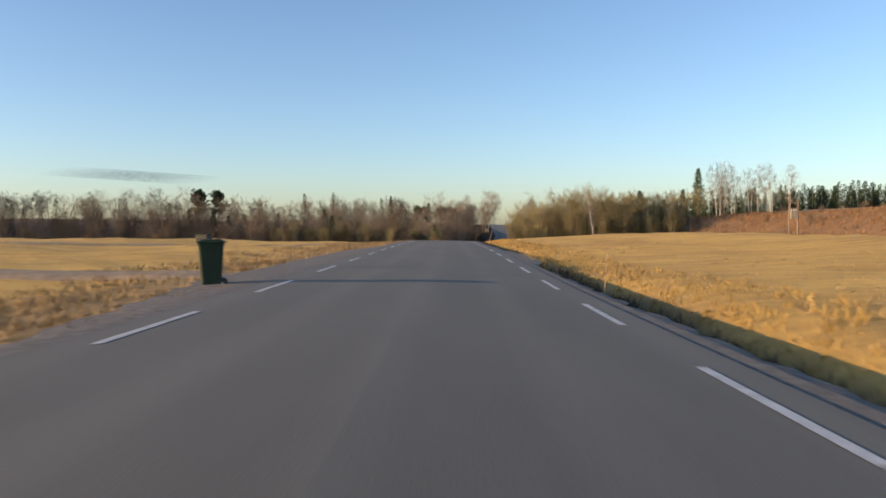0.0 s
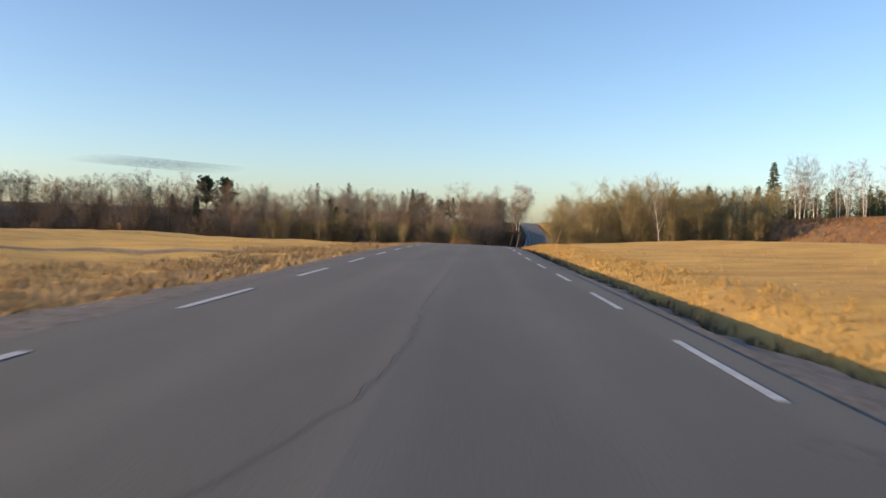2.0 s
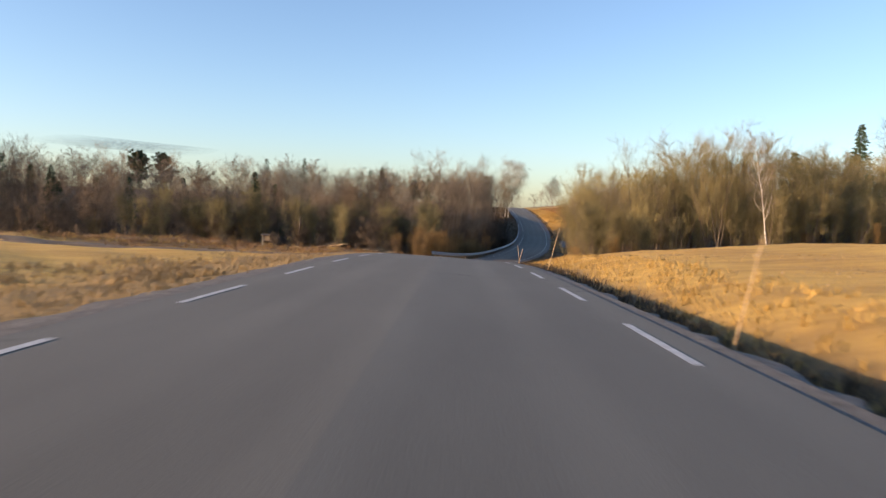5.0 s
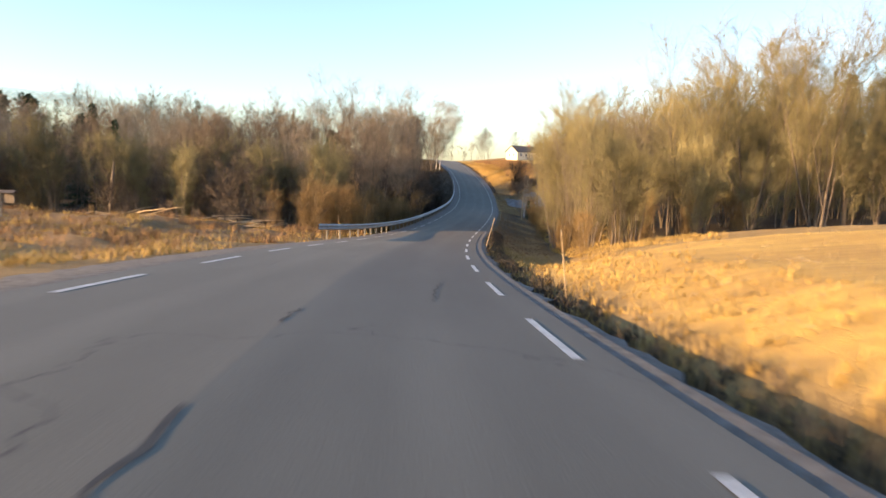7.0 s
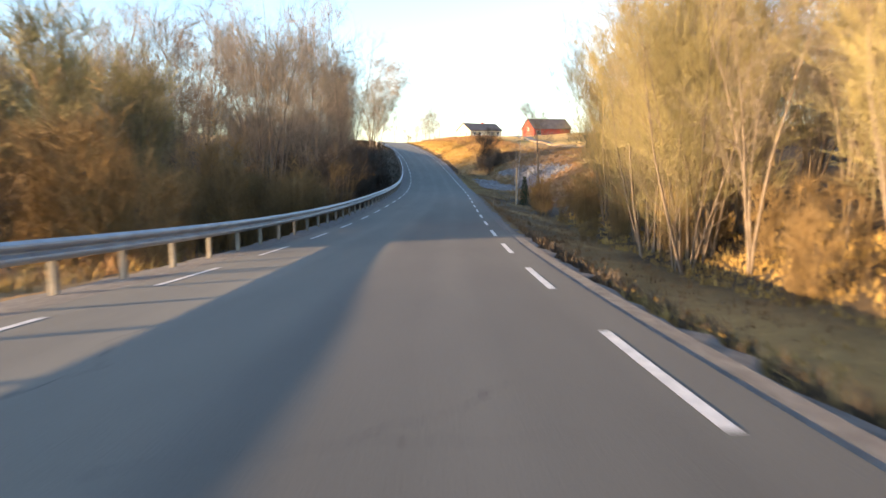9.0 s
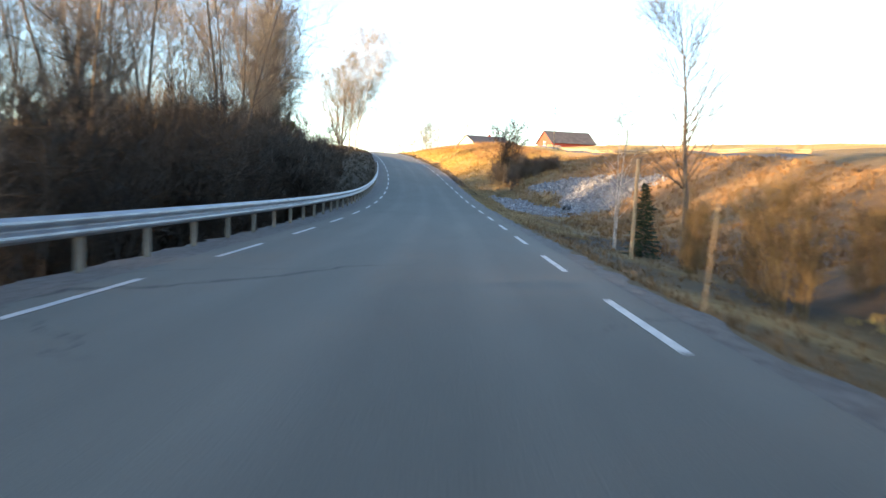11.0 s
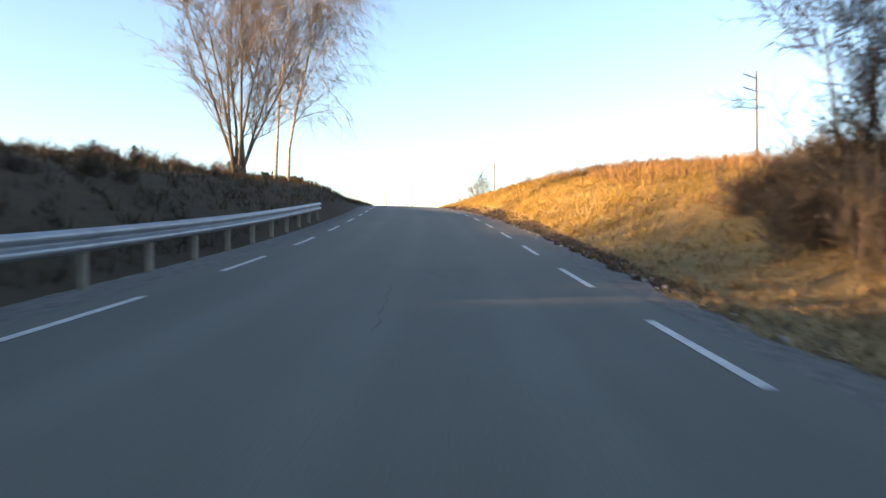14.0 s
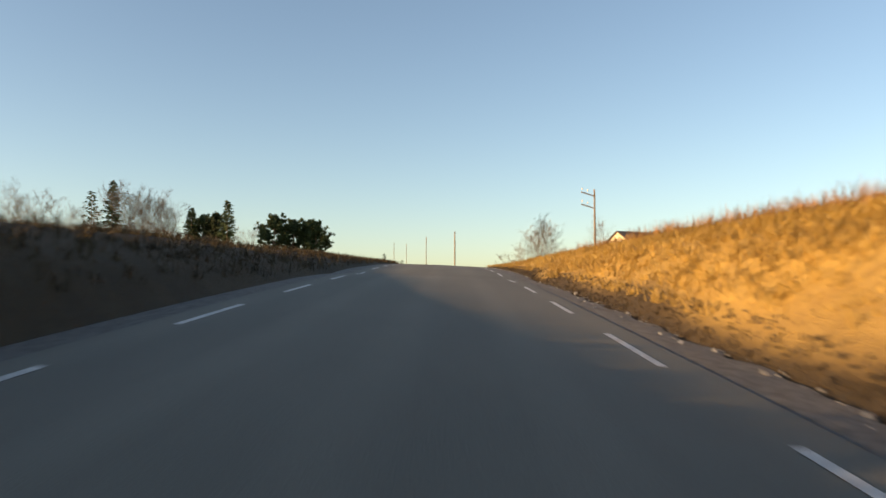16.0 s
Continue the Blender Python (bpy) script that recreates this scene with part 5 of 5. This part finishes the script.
part("chimney", bm, FALU, house, "brick-red chimney")
barn = building("barn", 76.2, 420.0, 12, 13.5, 8.5, 9.4, 3.2, FALU, "long red-painted barn with a dark roof", [("left", 0, -0.2, 1.1, 1.1), ("front", -5, -1.5, 1.4, 1.4)], "barn")


# ---------------------------------------------------------------- small wayside shelter, logs, culvert, rubble
def notice_post(x, y):
    ob = tagged(new("signpost"), "grey wooden post with a small dark roofed board", "signpost")
    bm = bmesh.new()
    box(bm, 0.13, 0.13, 1.9, Matrix.Translation((0, 0, 0.7)), 0.015)
    part("post", bm, POST, ob)
    bm = bmesh.new()
    box(bm, 0.75, 0.06, 0.55, Matrix.Translation((0.45, 0.03, 1.2)), 0.01)
    part("board", bm, WOOD, ob)
    for s in (-1, 1):
        bm = bmesh.new()
        box(bm, 1.05, 0.34, 0.05, pose(0.38, s * 0.14, 1.62, s * -28, 0, 0), 0.008)
        part("roof", bm, ROOF, ob)
    ob.location = (x, y, ground(x, y))


notice_post(-22.9, 177.2)
ob = tagged(new("fence_post"), "weathered wooden post standing in the verge", "post")
bm = bmesh.new()
rod(bm, 0.068, 0.06, 3.65, Matrix.Translation((0, 0, -0.3)), 10)
part("rod", bm, CANE, ob)
x, y = cx(237.7) + 7.25, 237.7
ob.matrix_world = pose(x, y, ground(x, y), 0, 1.5, 0)


def dead_pole(x, y, h):
    ob = tagged(new("tree_stump"), "tall broken dead tree trunk at the wood's edge", "tree stump")
    s = Sticks()
    r = random.Random(3)
    s.tube(bent(r, Vector((0, 0, -0.2)), Vector((0, 0, 1)), h, 6, 0.02), [0.19, 0.16, 0.15, 0.14, 0.13, 0.12, 0.05], 8)
    part("trunk", s.mesh("trunk", BARK), None, ob)
    ob.location = (x, y, ground(x, y))


dead_pole(-22.6, 194.8, 4.9)
log_rng = random.Random(8)
for k in range(34):
    s = Sticks()
    s.tube(bent(log_rng, Vector((0, 0, 0)), Vector((1, log_rng.gauss(0, .2), 0.05)), log_rng.uniform(1.2, 3.2), 4, 0.10), [0.045, 0.04, 0.036, 0.028, 0.014], 6)
    ob = new("cut_branch", s.mesh("cut_branch", CANE))
    x, y = spot(-9 - 10 * log_rng.random(), 138 + 7 * log_rng.random())
    ob.matrix_world = pose(x, y, ground(x, y) + 0.06 + 0.3 * log_rng.random(), 0, log_rng.uniform(-9, 9), log_rng.uniform(-50, 50))
    tagged(ob, "cut branch lying in the cleared brush", "branch", "cut branches")

bm = bmesh.new()
for r in (0.24, 0.20):
    bmesh.ops.create_cone(bm, cap_ends=False, segments=24, radius1=r, radius2=r, depth=0.9, matrix=pose(0, 0, 0, 0, 90, 0))
ob = tagged(new("culvert_pipe"), "black plastic culvert pipe coming out of the rubble slope", "pipe")
part("tube", bm, RUBBER, ob)
x, y = 27.9, 269.8
ob.matrix_world = pose(x, y, ground(x, y) + 0.16, 0, 0, 60)


def stone_meshes(n):
    out = []
    r = random.Random(77)
    for k in range(n):
        bm = bmesh.new()
        bmesh.ops.create_icosphere(bm, subdivisions=1, radius=0.5)
        for v in bm.verts:
            v.co *= r.uniform(0.72, 1.12)
        me = bpy.data.meshes.new("stone")
        bm.to_mesh(me), bm.free()
        me.materials.append(STONE)
        out.append(me)
    return out


def rubble():
    """Blasted rock laid on the slope: the stones nearest the road singly, the rest joined."""
    r = random.Random(78)
    kinds = stone_meshes(6)
    root = tagged(new("rubble_heap"), "heap of loose pale grey blasted rock", "rubble")
    vs, fs, single = [], [], 0
    for k in range(14500):
        y = 191.5 + 23 * r.random()
        u = 5.4 + 12 * r.random()
        x, yy = beside(u, y)
        over = float(sink(u, ground(x, yy) - cz(yy)))
        if r.random() > float(rock_cover(np.float64(y), np.float64(u), over)) ** 0.7:
            continue
        size = r.uniform(0.11, 0.27) + 0.3 * r.random() ** 5
        m = Matrix.LocRotScale((x, yy, ground(x, yy) + size * 0.08), Euler((r.uniform(0, 6), r.uniform(0, 6), r.uniform(0, 6))), (size, size * r.uniform(0.6, 1), size * r.uniform(0.5, 0.8)))
        me = r.choice(kinds)
        if single < 290 and u < 10.5:
            single += 1
            ob = new("stone", me)
            ob.parent = root
            ob.matrix_world = m
        else:
            b = len(vs)
            vs += [m @ v.co for v in me.vertices]
            fs += [tuple(b + i for i in p.vertices) for p in me.polygons]
    tagged(new("rubble", mesh("rubble", vs, fs, STONE)), "loose pale grey blasted rock on the slope", "rubble", kind="stuff")


rubble()


def loose_stones():
    """Small pale stones lying on the gravel at the foot of the cutting."""
    r = random.Random(79)
    kinds = stone_meshes(4)
    vs, fs = [], []
    for k in range(700):
        y, u = r.uniform(275, 400), 3.7 + 0.75 * r.random() ** 0.7
        p = on_road(u, y, -0.03)
        size = r.uniform(0.02, 0.06) + 0.11 * r.random() ** 8
        m = Matrix.LocRotScale(p, Euler((r.uniform(0, 6), r.uniform(0, 6), r.uniform(0, 6))), (size, size * r.uniform(0.6, 1), size * 0.7))
        me = r.choice(kinds)
        b = len(vs)
        vs += [m @ v.co for v in me.vertices]
        fs += [tuple(b + i for i in q.vertices) for q in me.polygons]
    tagged(new("loose_stones", mesh("loose_stones", vs, fs, STONE)), "loose pale stones on the gravel beside the road", "stones", kind="stuff")


loose_stones()


# ---------------------------------------------------------------- grass
def tufts(name, label, count, pick, mat, low, high, blades=7, seed=1, width=0.012, splay=0.5):
    """Many tufts of stiff blades as one mesh; pick() gives each a place on the plan."""
    r = np.random.RandomState(seed)
    pr = random.Random(seed)
    V, F = [], []
    for _ in range(count):
        at = pick(pr)
        if at is None:
            continue
        x, y = spot(*at)
        z = ground(x, y) - 0.03
        h = r.uniform(low, high) * 1.15
        for _ in range(blades):
            a, s = r.uniform(0, 6.283), r.uniform(0.1, splay)
            bx, by = x + r.normal(0, 0.06 + h * 0.08), y + r.normal(0, 0.06 + h * 0.08)
            dx, dy, hh = math.cos(a) * s * h, math.sin(a) * s * h, h * r.uniform(0.6, 1.0)
            wx, wy = -math.sin(a) * width, math.cos(a) * width
            b = len(V)
            V += [(bx - wx, by - wy, z), (bx + wx, by + wy, z), (bx + dx * 0.4 - wx * 0.7, by + dy * 0.4 - wy * 0.7, z + hh * 0.65), (bx + dx * 0.4 + wx * 0.7, by + dy * 0.4 + wy * 0.7, z + hh * 0.65), (bx + dx, by + dy, z + hh)]
            F += [(b, b + 1, b + 3, b + 2), (b + 2, b + 3, b + 4)]
    return tagged(new(name, mesh(name, V, F, mat)), label, "grass", kind="stuff")


def verge(side, y0, y1, u0, u1, power=1.5):
    def pick(r):
        y = r.uniform(y0, y1)
        return plan_cx(y) + side * (u0 + (u1 - u0) * r.random() ** power), y
    return pick


def off_rock(pick):
    """Keeps tufts away from the loose rock."""
    def free(r):
        x, y = pick(r)
        return None if rock_cover(np.float64(y), np.float64(x - plan_cx(y)), sink(x - plan_cx(y), ground(*spot(x, y)) - cz(float(metre(y))))) > 0.25 else (x, y)
    return free


def clumps(side, y0, y1, u0, u1, count, seed, size=0.4):
    r0 = random.Random(seed)
    middles = [(r0.uniform(y0, y1), u0 + (u1 - u0) * r0.random() ** 1.2, size * r0.uniform(0.5, 1.5)) for _ in range(count)]

    def pick(r):
        y, u, s = r.choice(middles)
        y += r.gauss(0, s * 1.6)
        return plan_cx(y) + side * max(u + r.gauss(0, s), u0 - 0.2), y
    return pick


tufts("verge_grass", "long pale dry grass along the verge", 3600, (lambda s: lambda r: (lambda p: None if 12 < p[1] < 34 and p[0] > -6.2 else p)(s(r)))(verge(-1, -5, 108, 4.0, 9)), BLADE_PALE, 0.08, 0.20, 6, seed=1, splay=1.6)
tufts("verge_grass", "thick tussocks of pale grass on the verge", 2600, (lambda s: lambda r: (lambda p: None if 12 < p[1] < 34 and p[0] > -6.4 else p)(s(r)))(clumps(-1, 2, 92, 4.7, 9.5, 180, 61)), BLADE_PALE, 0.12, 0.28, 8, seed=14, splay=1.7)
tufts("verge_grass", "tussocks of pale grass at the field's edge", 1300, clumps(1, 2, 120, 6.0, 14, 170, 62, 0.6), BLADE_PALE, 0.05, 0.13, 8, seed=15, splay=1.7)
# these stalks take the dark weed colour to paint the bank's shade
tufts("bank_stalks", "brown dead stalks on top of the shaded bank, darkened as shade", 1800, verge(-1, 204, 300, 6.5, 13, 0.8), DARK_WEED, 0.15, 0.36, 6, seed=17, splay=0.7)
tufts("ditch_weeds", "dark dead weeds at the foot of the cutting", 5200, verge(1, 206, 300, 4.1, 5.0, 1.0), DARK_WEED, 0.04, 0.12, 6, seed=18, splay=1.2)
tufts("bank_grass", "short dry grass on the lower slope", 3200, off_rock(verge(1, 204, 232, 5, 14, 1.0)), BLADE_PALE, 0.08, 0.22, 7, seed=21, splay=1.6)
tufts("bank_grass", "thick golden grass on the near part of the cutting", 7500, verge(1, 226, 266, 5.05, 13, 1.0), BLADE, 0.10, 0.28, 7, seed=20, splay=1.9)
tufts("bank_grass", "matted tussocks on the cutting", 3600, clumps(1, 226, 300, 5.0, 13, 190, 63, 0.5), BLADE, 0.15, 0.36, 8, seed=16, splay=1.9)
tufts("verge_grass", "long pale dry grass along the ditch", 6000, verge(1, -5, 140, 4.1, 7.5), BLADE, 0.08, 0.26, 6, seed=2, splay=1.4)
tufts("ditch_weeds", "dark dead weeds standing in the ditch", 3600, lambda r: (lambda p: None if 22.5 < p[1] < 34 else p)(verge(1, -5, 150, 4.05, 4.9, 1.0)(r)), DARK_WEED, 0.12, 0.4, 6, seed=13, splay=0.7)
tufts("field_grass", "straw stubble and dry tufts in the field", 8000, verge(1, -5, 125, 6.0, 30, 1.5), BLADE, 0.03, 0.085, 4, seed=3, splay=1.4)
tufts("field_grass", "straw stubble and dry tufts in the field", 5500, verge(-1, -5, 97, 7, 30, 1.5), BLADE, 0.03, 0.085, 4, seed=4, splay=1.4)
tufts("brush_grass", "tussocks of pale grass in the cleared brush", 2600, clumps(-1, 113, 147, 5.6, 32, 150, 64, 0.6), BLADE, 0.15, 0.4, 8, seed=5, splay=1.5)
tufts("bank_stalks", "brown dead stalks in the cleared brush", 2600, clumps(-1, 113, 149, 6, 34, 120, 65, 0.7), BLADE_BROWN, 0.2, 0.6, 8, seed=19, splay=1.2)
tufts("brush_grass", "tall golden grass below the trees", 3200, verge(1, 126, 172, 8.2, 13, 1.0), BLADE, 0.12, 0.32, 7, seed=6, splay=1.0)
tufts("bank_grass", "matted golden grass on the cutting", 5200, verge(1, 221, 300, 5.05, 16, 1.1), BLADE, 0.10, 0.32, 6, seed=7, splay=1.7)
tufts("bank_grass", "matted dry grass on the shaded bank, its colour darkened as shade", 9000, verge(-1, 196, 300, 4.5, 14, 1.0), SHADE_GRASS, 0.12, 0.38, 7, seed=8, splay=1.3)
tufts("bank_stalks", "brown dead stalks along the top of the cutting", 4600, verge(1, 230, 300, 8.0, 15, 0.9), BLADE_BROWN, 0.2, 0.9, 6, seed=9, splay=0.5)
tufts("bank_stalks", "brown bracken and stalks on the far bank", 4200, verge(1, 40, 178, 39, 60, 1.0), BLADE_BROWN, 0.3, 0.9, 6, seed=10, width=0.03, splay=0.9)
tufts("verge_grass", "short grass beside the gravel", 3000, verge(1, 140, 222, 4.3, 8, 1.2), BLADE_BROWN, 0.06, 0.22, 6, seed=11, splay=1.4)
tufts("verge_grass", "flattened dull grass between the gravel and the rock", 4200, off_rock(verge(1, 184, 216, 3.95, 6.6, 1.0)), BLADE_PALE, 0.06, 0.17, 7, seed=22, splay=1.8)
tufts("bank_stalks", "brown scrub on the slope below the hillside lane", 6400, off_rock(verge(1, 176, 226, 8.0, 19, 1.0)), BLADE_BROWN, 0.10, 0.32, 7, seed=12, width=0.02, splay=0.8)


# ---------------------------------------------------------------- far woods and skyline
def far_wood(name, label, count, pick, keys, seed, lo, hi):
    """Distant trees that nobody could count, joined."""
    r = random.Random(seed)
    src = {}
    for k in keys:
        for q, me in enumerate(KINDS[k][1]):
            co = np.empty(len(me.vertices) * 3, dtype=np.float32)
            me.vertices.foreach_get("co", co)
            vi = np.empty(len(me.loops), dtype=np.int32)
            me.loops.foreach_get("vertex_index", vi)
            ls = np.empty(len(me.polygons), dtype=np.int32)
            me.polygons.foreach_get("loop_total", ls)
            src[k, q] = (co.reshape(-1, 3), vi, ls)
    mats = []
    for k in keys:
        for me in KINDS[k][1]:
            if me.materials[0] not in mats:
                mats.append(me.materials[0])
    CO, VI, LT, MI, base = [], [], [], [], 0
    for _ in range(count):
        x, y = spot(*pick(r))
        k = r.choice(keys)
        s, a = r.uniform(lo, hi) * SCALE, r.uniform(0, 6.283)
        rot = np.array([[math.cos(a), -math.sin(a), 0], [math.sin(a), math.cos(a), 0], [0, 0, 1]], dtype=np.float32) * s
        z = ground(x, y) - 0.2
        for q in (0, 1):
            co, vi, ls = src[k, q]
            CO.append(co @ rot.T + np.array([x, y, z], dtype=np.float32))
            VI.append(vi + base), LT.append(ls)
            MI.append(np.full(len(ls), mats.index(KINDS[k][1][q].materials[0]), dtype=np.int32))
            base += len(co)
    co, vi, lt, mi = np.concatenate(CO), np.concatenate(VI), np.concatenate(LT), np.concatenate(MI)
    me = bpy.data.meshes.new(name)
    me.vertices.add(len(co)), me.loops.add(len(vi)), me.polygons.add(len(lt))
    me.vertices.foreach_set("co", co.ravel()), me.loops.foreach_set("vertex_index", vi)
    me.polygons.foreach_set("loop_start", np.concatenate([[0], np.cumsum(lt)[:-1]]).astype(np.int32))
    for m in mats:
        me.materials.append(m)
    me.polygons.foreach_set("material_index", mi)
    me.update(calc_edges=True)
    return tagged(new(name, me), label, "woodland", kind="stuff")


far_wood("far_wood", "distant leafless mixed wood on a low hill", 210, lambda r: (-74 - 170 * r.random(), 150 + 75 * r.random()), ("far_a", "far_b", "far_c", "far_a"), 301, 0.75, 1.05)
far_wood("far_wood", "distant leafless wood on the ridge behind", 50, lambda r: (-260 + 180 * r.random(), 235 + 110 * r.random()), ("far_a", "far_b", "far_c"), 304, 0.85, 1.15)
far_wood("far_wood", "brown undergrowth between the trees of the wood", 90, lambda r: (-16 - 180 * r.random() ** 1.4, 158 + 44 * r.random()), ("brush",), 305, 0.8, 1.4)
far_wood("far_wood", "dark spruce plantation behind the bank", 320, lambda r: (63 + 112 * r.random(), 186 + 26 * r.random()), ("far_spruce",), 302, 0.7, 1.05)
def along_road(side, y0, y1, u0, u1, power=1.0):
    def pick(r):
        y = r.uniform(y0, y1)
        return plan_cx(y) + side * (u0 + (u1 - u0) * r.random() ** power), y
    return pick


far_wood("undergrowth", "dark leafless thicket at the foot of the wood", 62, along_road(-1, 172, 206, 5.9, 11.5, 0.8), ("thicket", "shrub_c", "thicket"), 306, 0.95, 1.4)
far_wood("undergrowth", "dense dark thicket at the end of the wood", 34, along_road(-1, 192, 207, 8.0, 14), ("thicket", "shrub_c"), 307, 0.9, 1.3)
far_wood("undergrowth", "brown leafless brush along the edge of the wood", 70, lambda r: (lambda x: (x, 147 + 7 * r.random() + max(0, -x - 40) * 0.05))(-10 - 85 * r.random()), ("shrub_b", "brush", "brush", "shrub_a"), 308, 0.7, 1.2)
far_wood("undergrowth", "brown scrub on the far bank", 60, lambda r: (plan_cx(90) + 41 + 16 * r.random(), 50 + 125 * r.random()), ("shrub_b", "brush", "brush"), 309, 0.28, 0.5)
far_wood("undergrowth", "dark dense scrub above the rail", 60, along_road(-1, 202, 216, 6.6, 13, 0.8), ("thicket", "thicket", "shrub_b"), 313, 0.3, 0.55)
# dark thicket mixed in to deepen the shade on the bank
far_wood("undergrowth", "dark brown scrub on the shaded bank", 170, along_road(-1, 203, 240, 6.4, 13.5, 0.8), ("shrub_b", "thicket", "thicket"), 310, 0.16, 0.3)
# added behind the front trees to keep the sun off the rubble
far_wood("undergrowth", "tall dense thicket added inside the end of the wood to block the sun", 34, along_road(-1, 192, 207, 12.5, 21), ("thicket", "thicket", "shrub_c"), 311, 1.0, 1.6)
far_wood("undergrowth", "brown leafless scrub round the small tree on the slope", 120, lambda r: (lambda y: (plan_cx(y) + 7.7 + 0.42 * max(0, 219.4 - y) + 2.8 * r.random(), y))(215.3 + 8.5 * r.random()), ("brush", "brush", "shrub_b"), 312, 0.21, 0.33)
# trees on the hilltop: place, height of the tip, kind, height of the kind
for x, y, tip, key, tall in (
        (-42.3, 343.1, 15.9, "mid_b", 11.5),
        (-39.5, 350.2, 13.8, "mid_b", 11.5),
        (-36.2, 350.2, 14.0, "far_spruce", 9),
        (-31.4, 346.1, 14.9, "spruce_a", 10.5),
        (-31.6, 353.1, 14.2, "mid_a", 9.8),
        (-30.7, 356.1, 14.4, "far_c", 9),
        (-26.5, 350.1, 13.3, "mid_a", 9.8),
        (-27.5, 358.1, 13.8, "mid_a", 9.8),
        (-21.0, 348.2, 10.6, "far_spruce", 9),
        (-18.9, 348.2, 10.3, "pine_a", 11),
        (-14.0, 342.1, 11.6, "spruce_b", 8),
        (-14.7, 358.2, 11.1, "mid_b", 11.5),
        (-8.3, 345.1, 10.0, "pine_a", 11),
        (-6.0, 347.1, 9.5, "pine_a", 11),
        (-2.4, 346.1, 9.2, "pine_a", 11),
        (-3.8, 350.1, 9.8, "pine_a", 11),
        (-2.6, 388.4, 6.3, "far_spruce", 9),
        (-0.7, 408.4, 6.5, "far_c", 9),
        (3.4, 408.3, 8.1, "far_spruce", 9),
        (6.6, 428.3, 7.6, "far_spruce", 9),
        (35.9, 407.7, 12.0, "mid_b", 11.5),
        (41.3, 405.3, 17.1, "mid_b", 11.5),
        (40.0, 409.5, 14.8, "mid_a", 9.8),
        (52.0, 397.4, 14.6, "mid_a", 9.8),
        (33.3, 412.9, 8.8, "far_c", 9),
        (-29.0, 347.0, 13.2, "mid_a", 9.8),
        (-27.0, 345.0, 13.4, "mid_a", 9.8),
        (-25.0, 348.0, 12.9, "far_c", 9),
        (-23.6, 346.0, 12.4, "mid_a", 9.8),
        (-34.5, 347.0, 13.6, "mid_b", 11.5),
        (-44.5, 345.0, 14.6, "mid_b", 11.5),
        (-19.5, 344.0, 10.8, "spruce_b", 8),
        (-16.5, 345.0, 10.2, "pine_a", 11),
        (43.0, 403.0, 15.2, "mid_a", 9.8),
        (37.8, 404.0, 13.4, "mid_a", 9.8),
):
    plant(key, x, y, (level(tip, y) - ground(*spot(x, y))) / tall / SCALE, "trees on the hilltop", rng=rng)
for x, y, s, key in ((-113.4, 328, 1.25, "pine_a"), (-106.2, 331, 1.2, "pine_a"), (-86, 262, 1.0, "far_spruce"), (-70, 262, 0.95, "far_spruce"), (-50.5, 300, 1.3, "far_spruce"), (-62, 300, 1.25, "far_spruce")):
    plant(key, x, y, s, "conifers over the wood", rng=rng)


# ---------------------------------------------------------------- a thin streak of cloud, far off
def cloud_streak():
    m, n, l, b = material("cloud", 1.0)
    out = n["Material Output"]
    clear, veil, blend = n.new("ShaderNodeBsdfTransparent"), n.new("ShaderNodeBsdfDiffuse"), n.new("ShaderNodeMixShader")
    veil.inputs["Color"].default_value = (0.16, 0.20, 0.26, 1)
    co = n.new("ShaderNodeTexCoord").outputs["Generated"]
    mp, ball = n.new("ShaderNodeMapping"), n.new("ShaderNodeTexGradient")
    mp.inputs["Location"].default_value, mp.inputs["Scale"].default_value, ball.gradient_type = (-1, 0, -1), (2, 0, 2), "SPHERICAL"
    l.new(co, mp.inputs["Vector"]), l.new(mp.outputs["Vector"], ball.inputs["Vector"])
    fade = mix(n, l, 1.0, ramp(n, l, ball.outputs["Fac"], [(0.0, (0, 0, 0)), (0.8, (0.55, 0.55, 0.55))]), ramp(n, l, noise_node(n, l, co, 3, 4, 0.6, (1, 6, 6)), [(0.25, (0.3, 0.3, 0.3)), (0.7, (1, 1, 1))]), "MULTIPLY")
    l.new(fade, blend.inputs[0]), l.new(clear.outputs[0], blend.inputs[1]), l.new(veil.outputs[0], blend.inputs[2])
    l.new(blend.outputs[0], out.inputs["Surface"])
    bm = bmesh.new()
    bmesh.ops.create_grid(bm, x_segments=40, y_segments=6, size=1, matrix=pose(0, 0, 0, 90))
    for v in bm.verts:
        v.co = Vector((v.co.x * 210, 8 * math.sin(v.co.x * 3), v.co.z * 13 - 10 * v.co.x))
    me = bpy.data.meshes.new("cloud")
    bm.to_mesh(me), bm.free()
    me.materials.append(m)
    ob = tagged(new("backdrop", me), "thin grey streak of cloud low in the sky", "cloud", kind="structure")
    ob.matrix_world = pose(-1030, 2431, 169, 0, 0, 23) @ Matrix.Scale(SCALE, 4)
    ob.visible_shadow = False


cloud_streak()
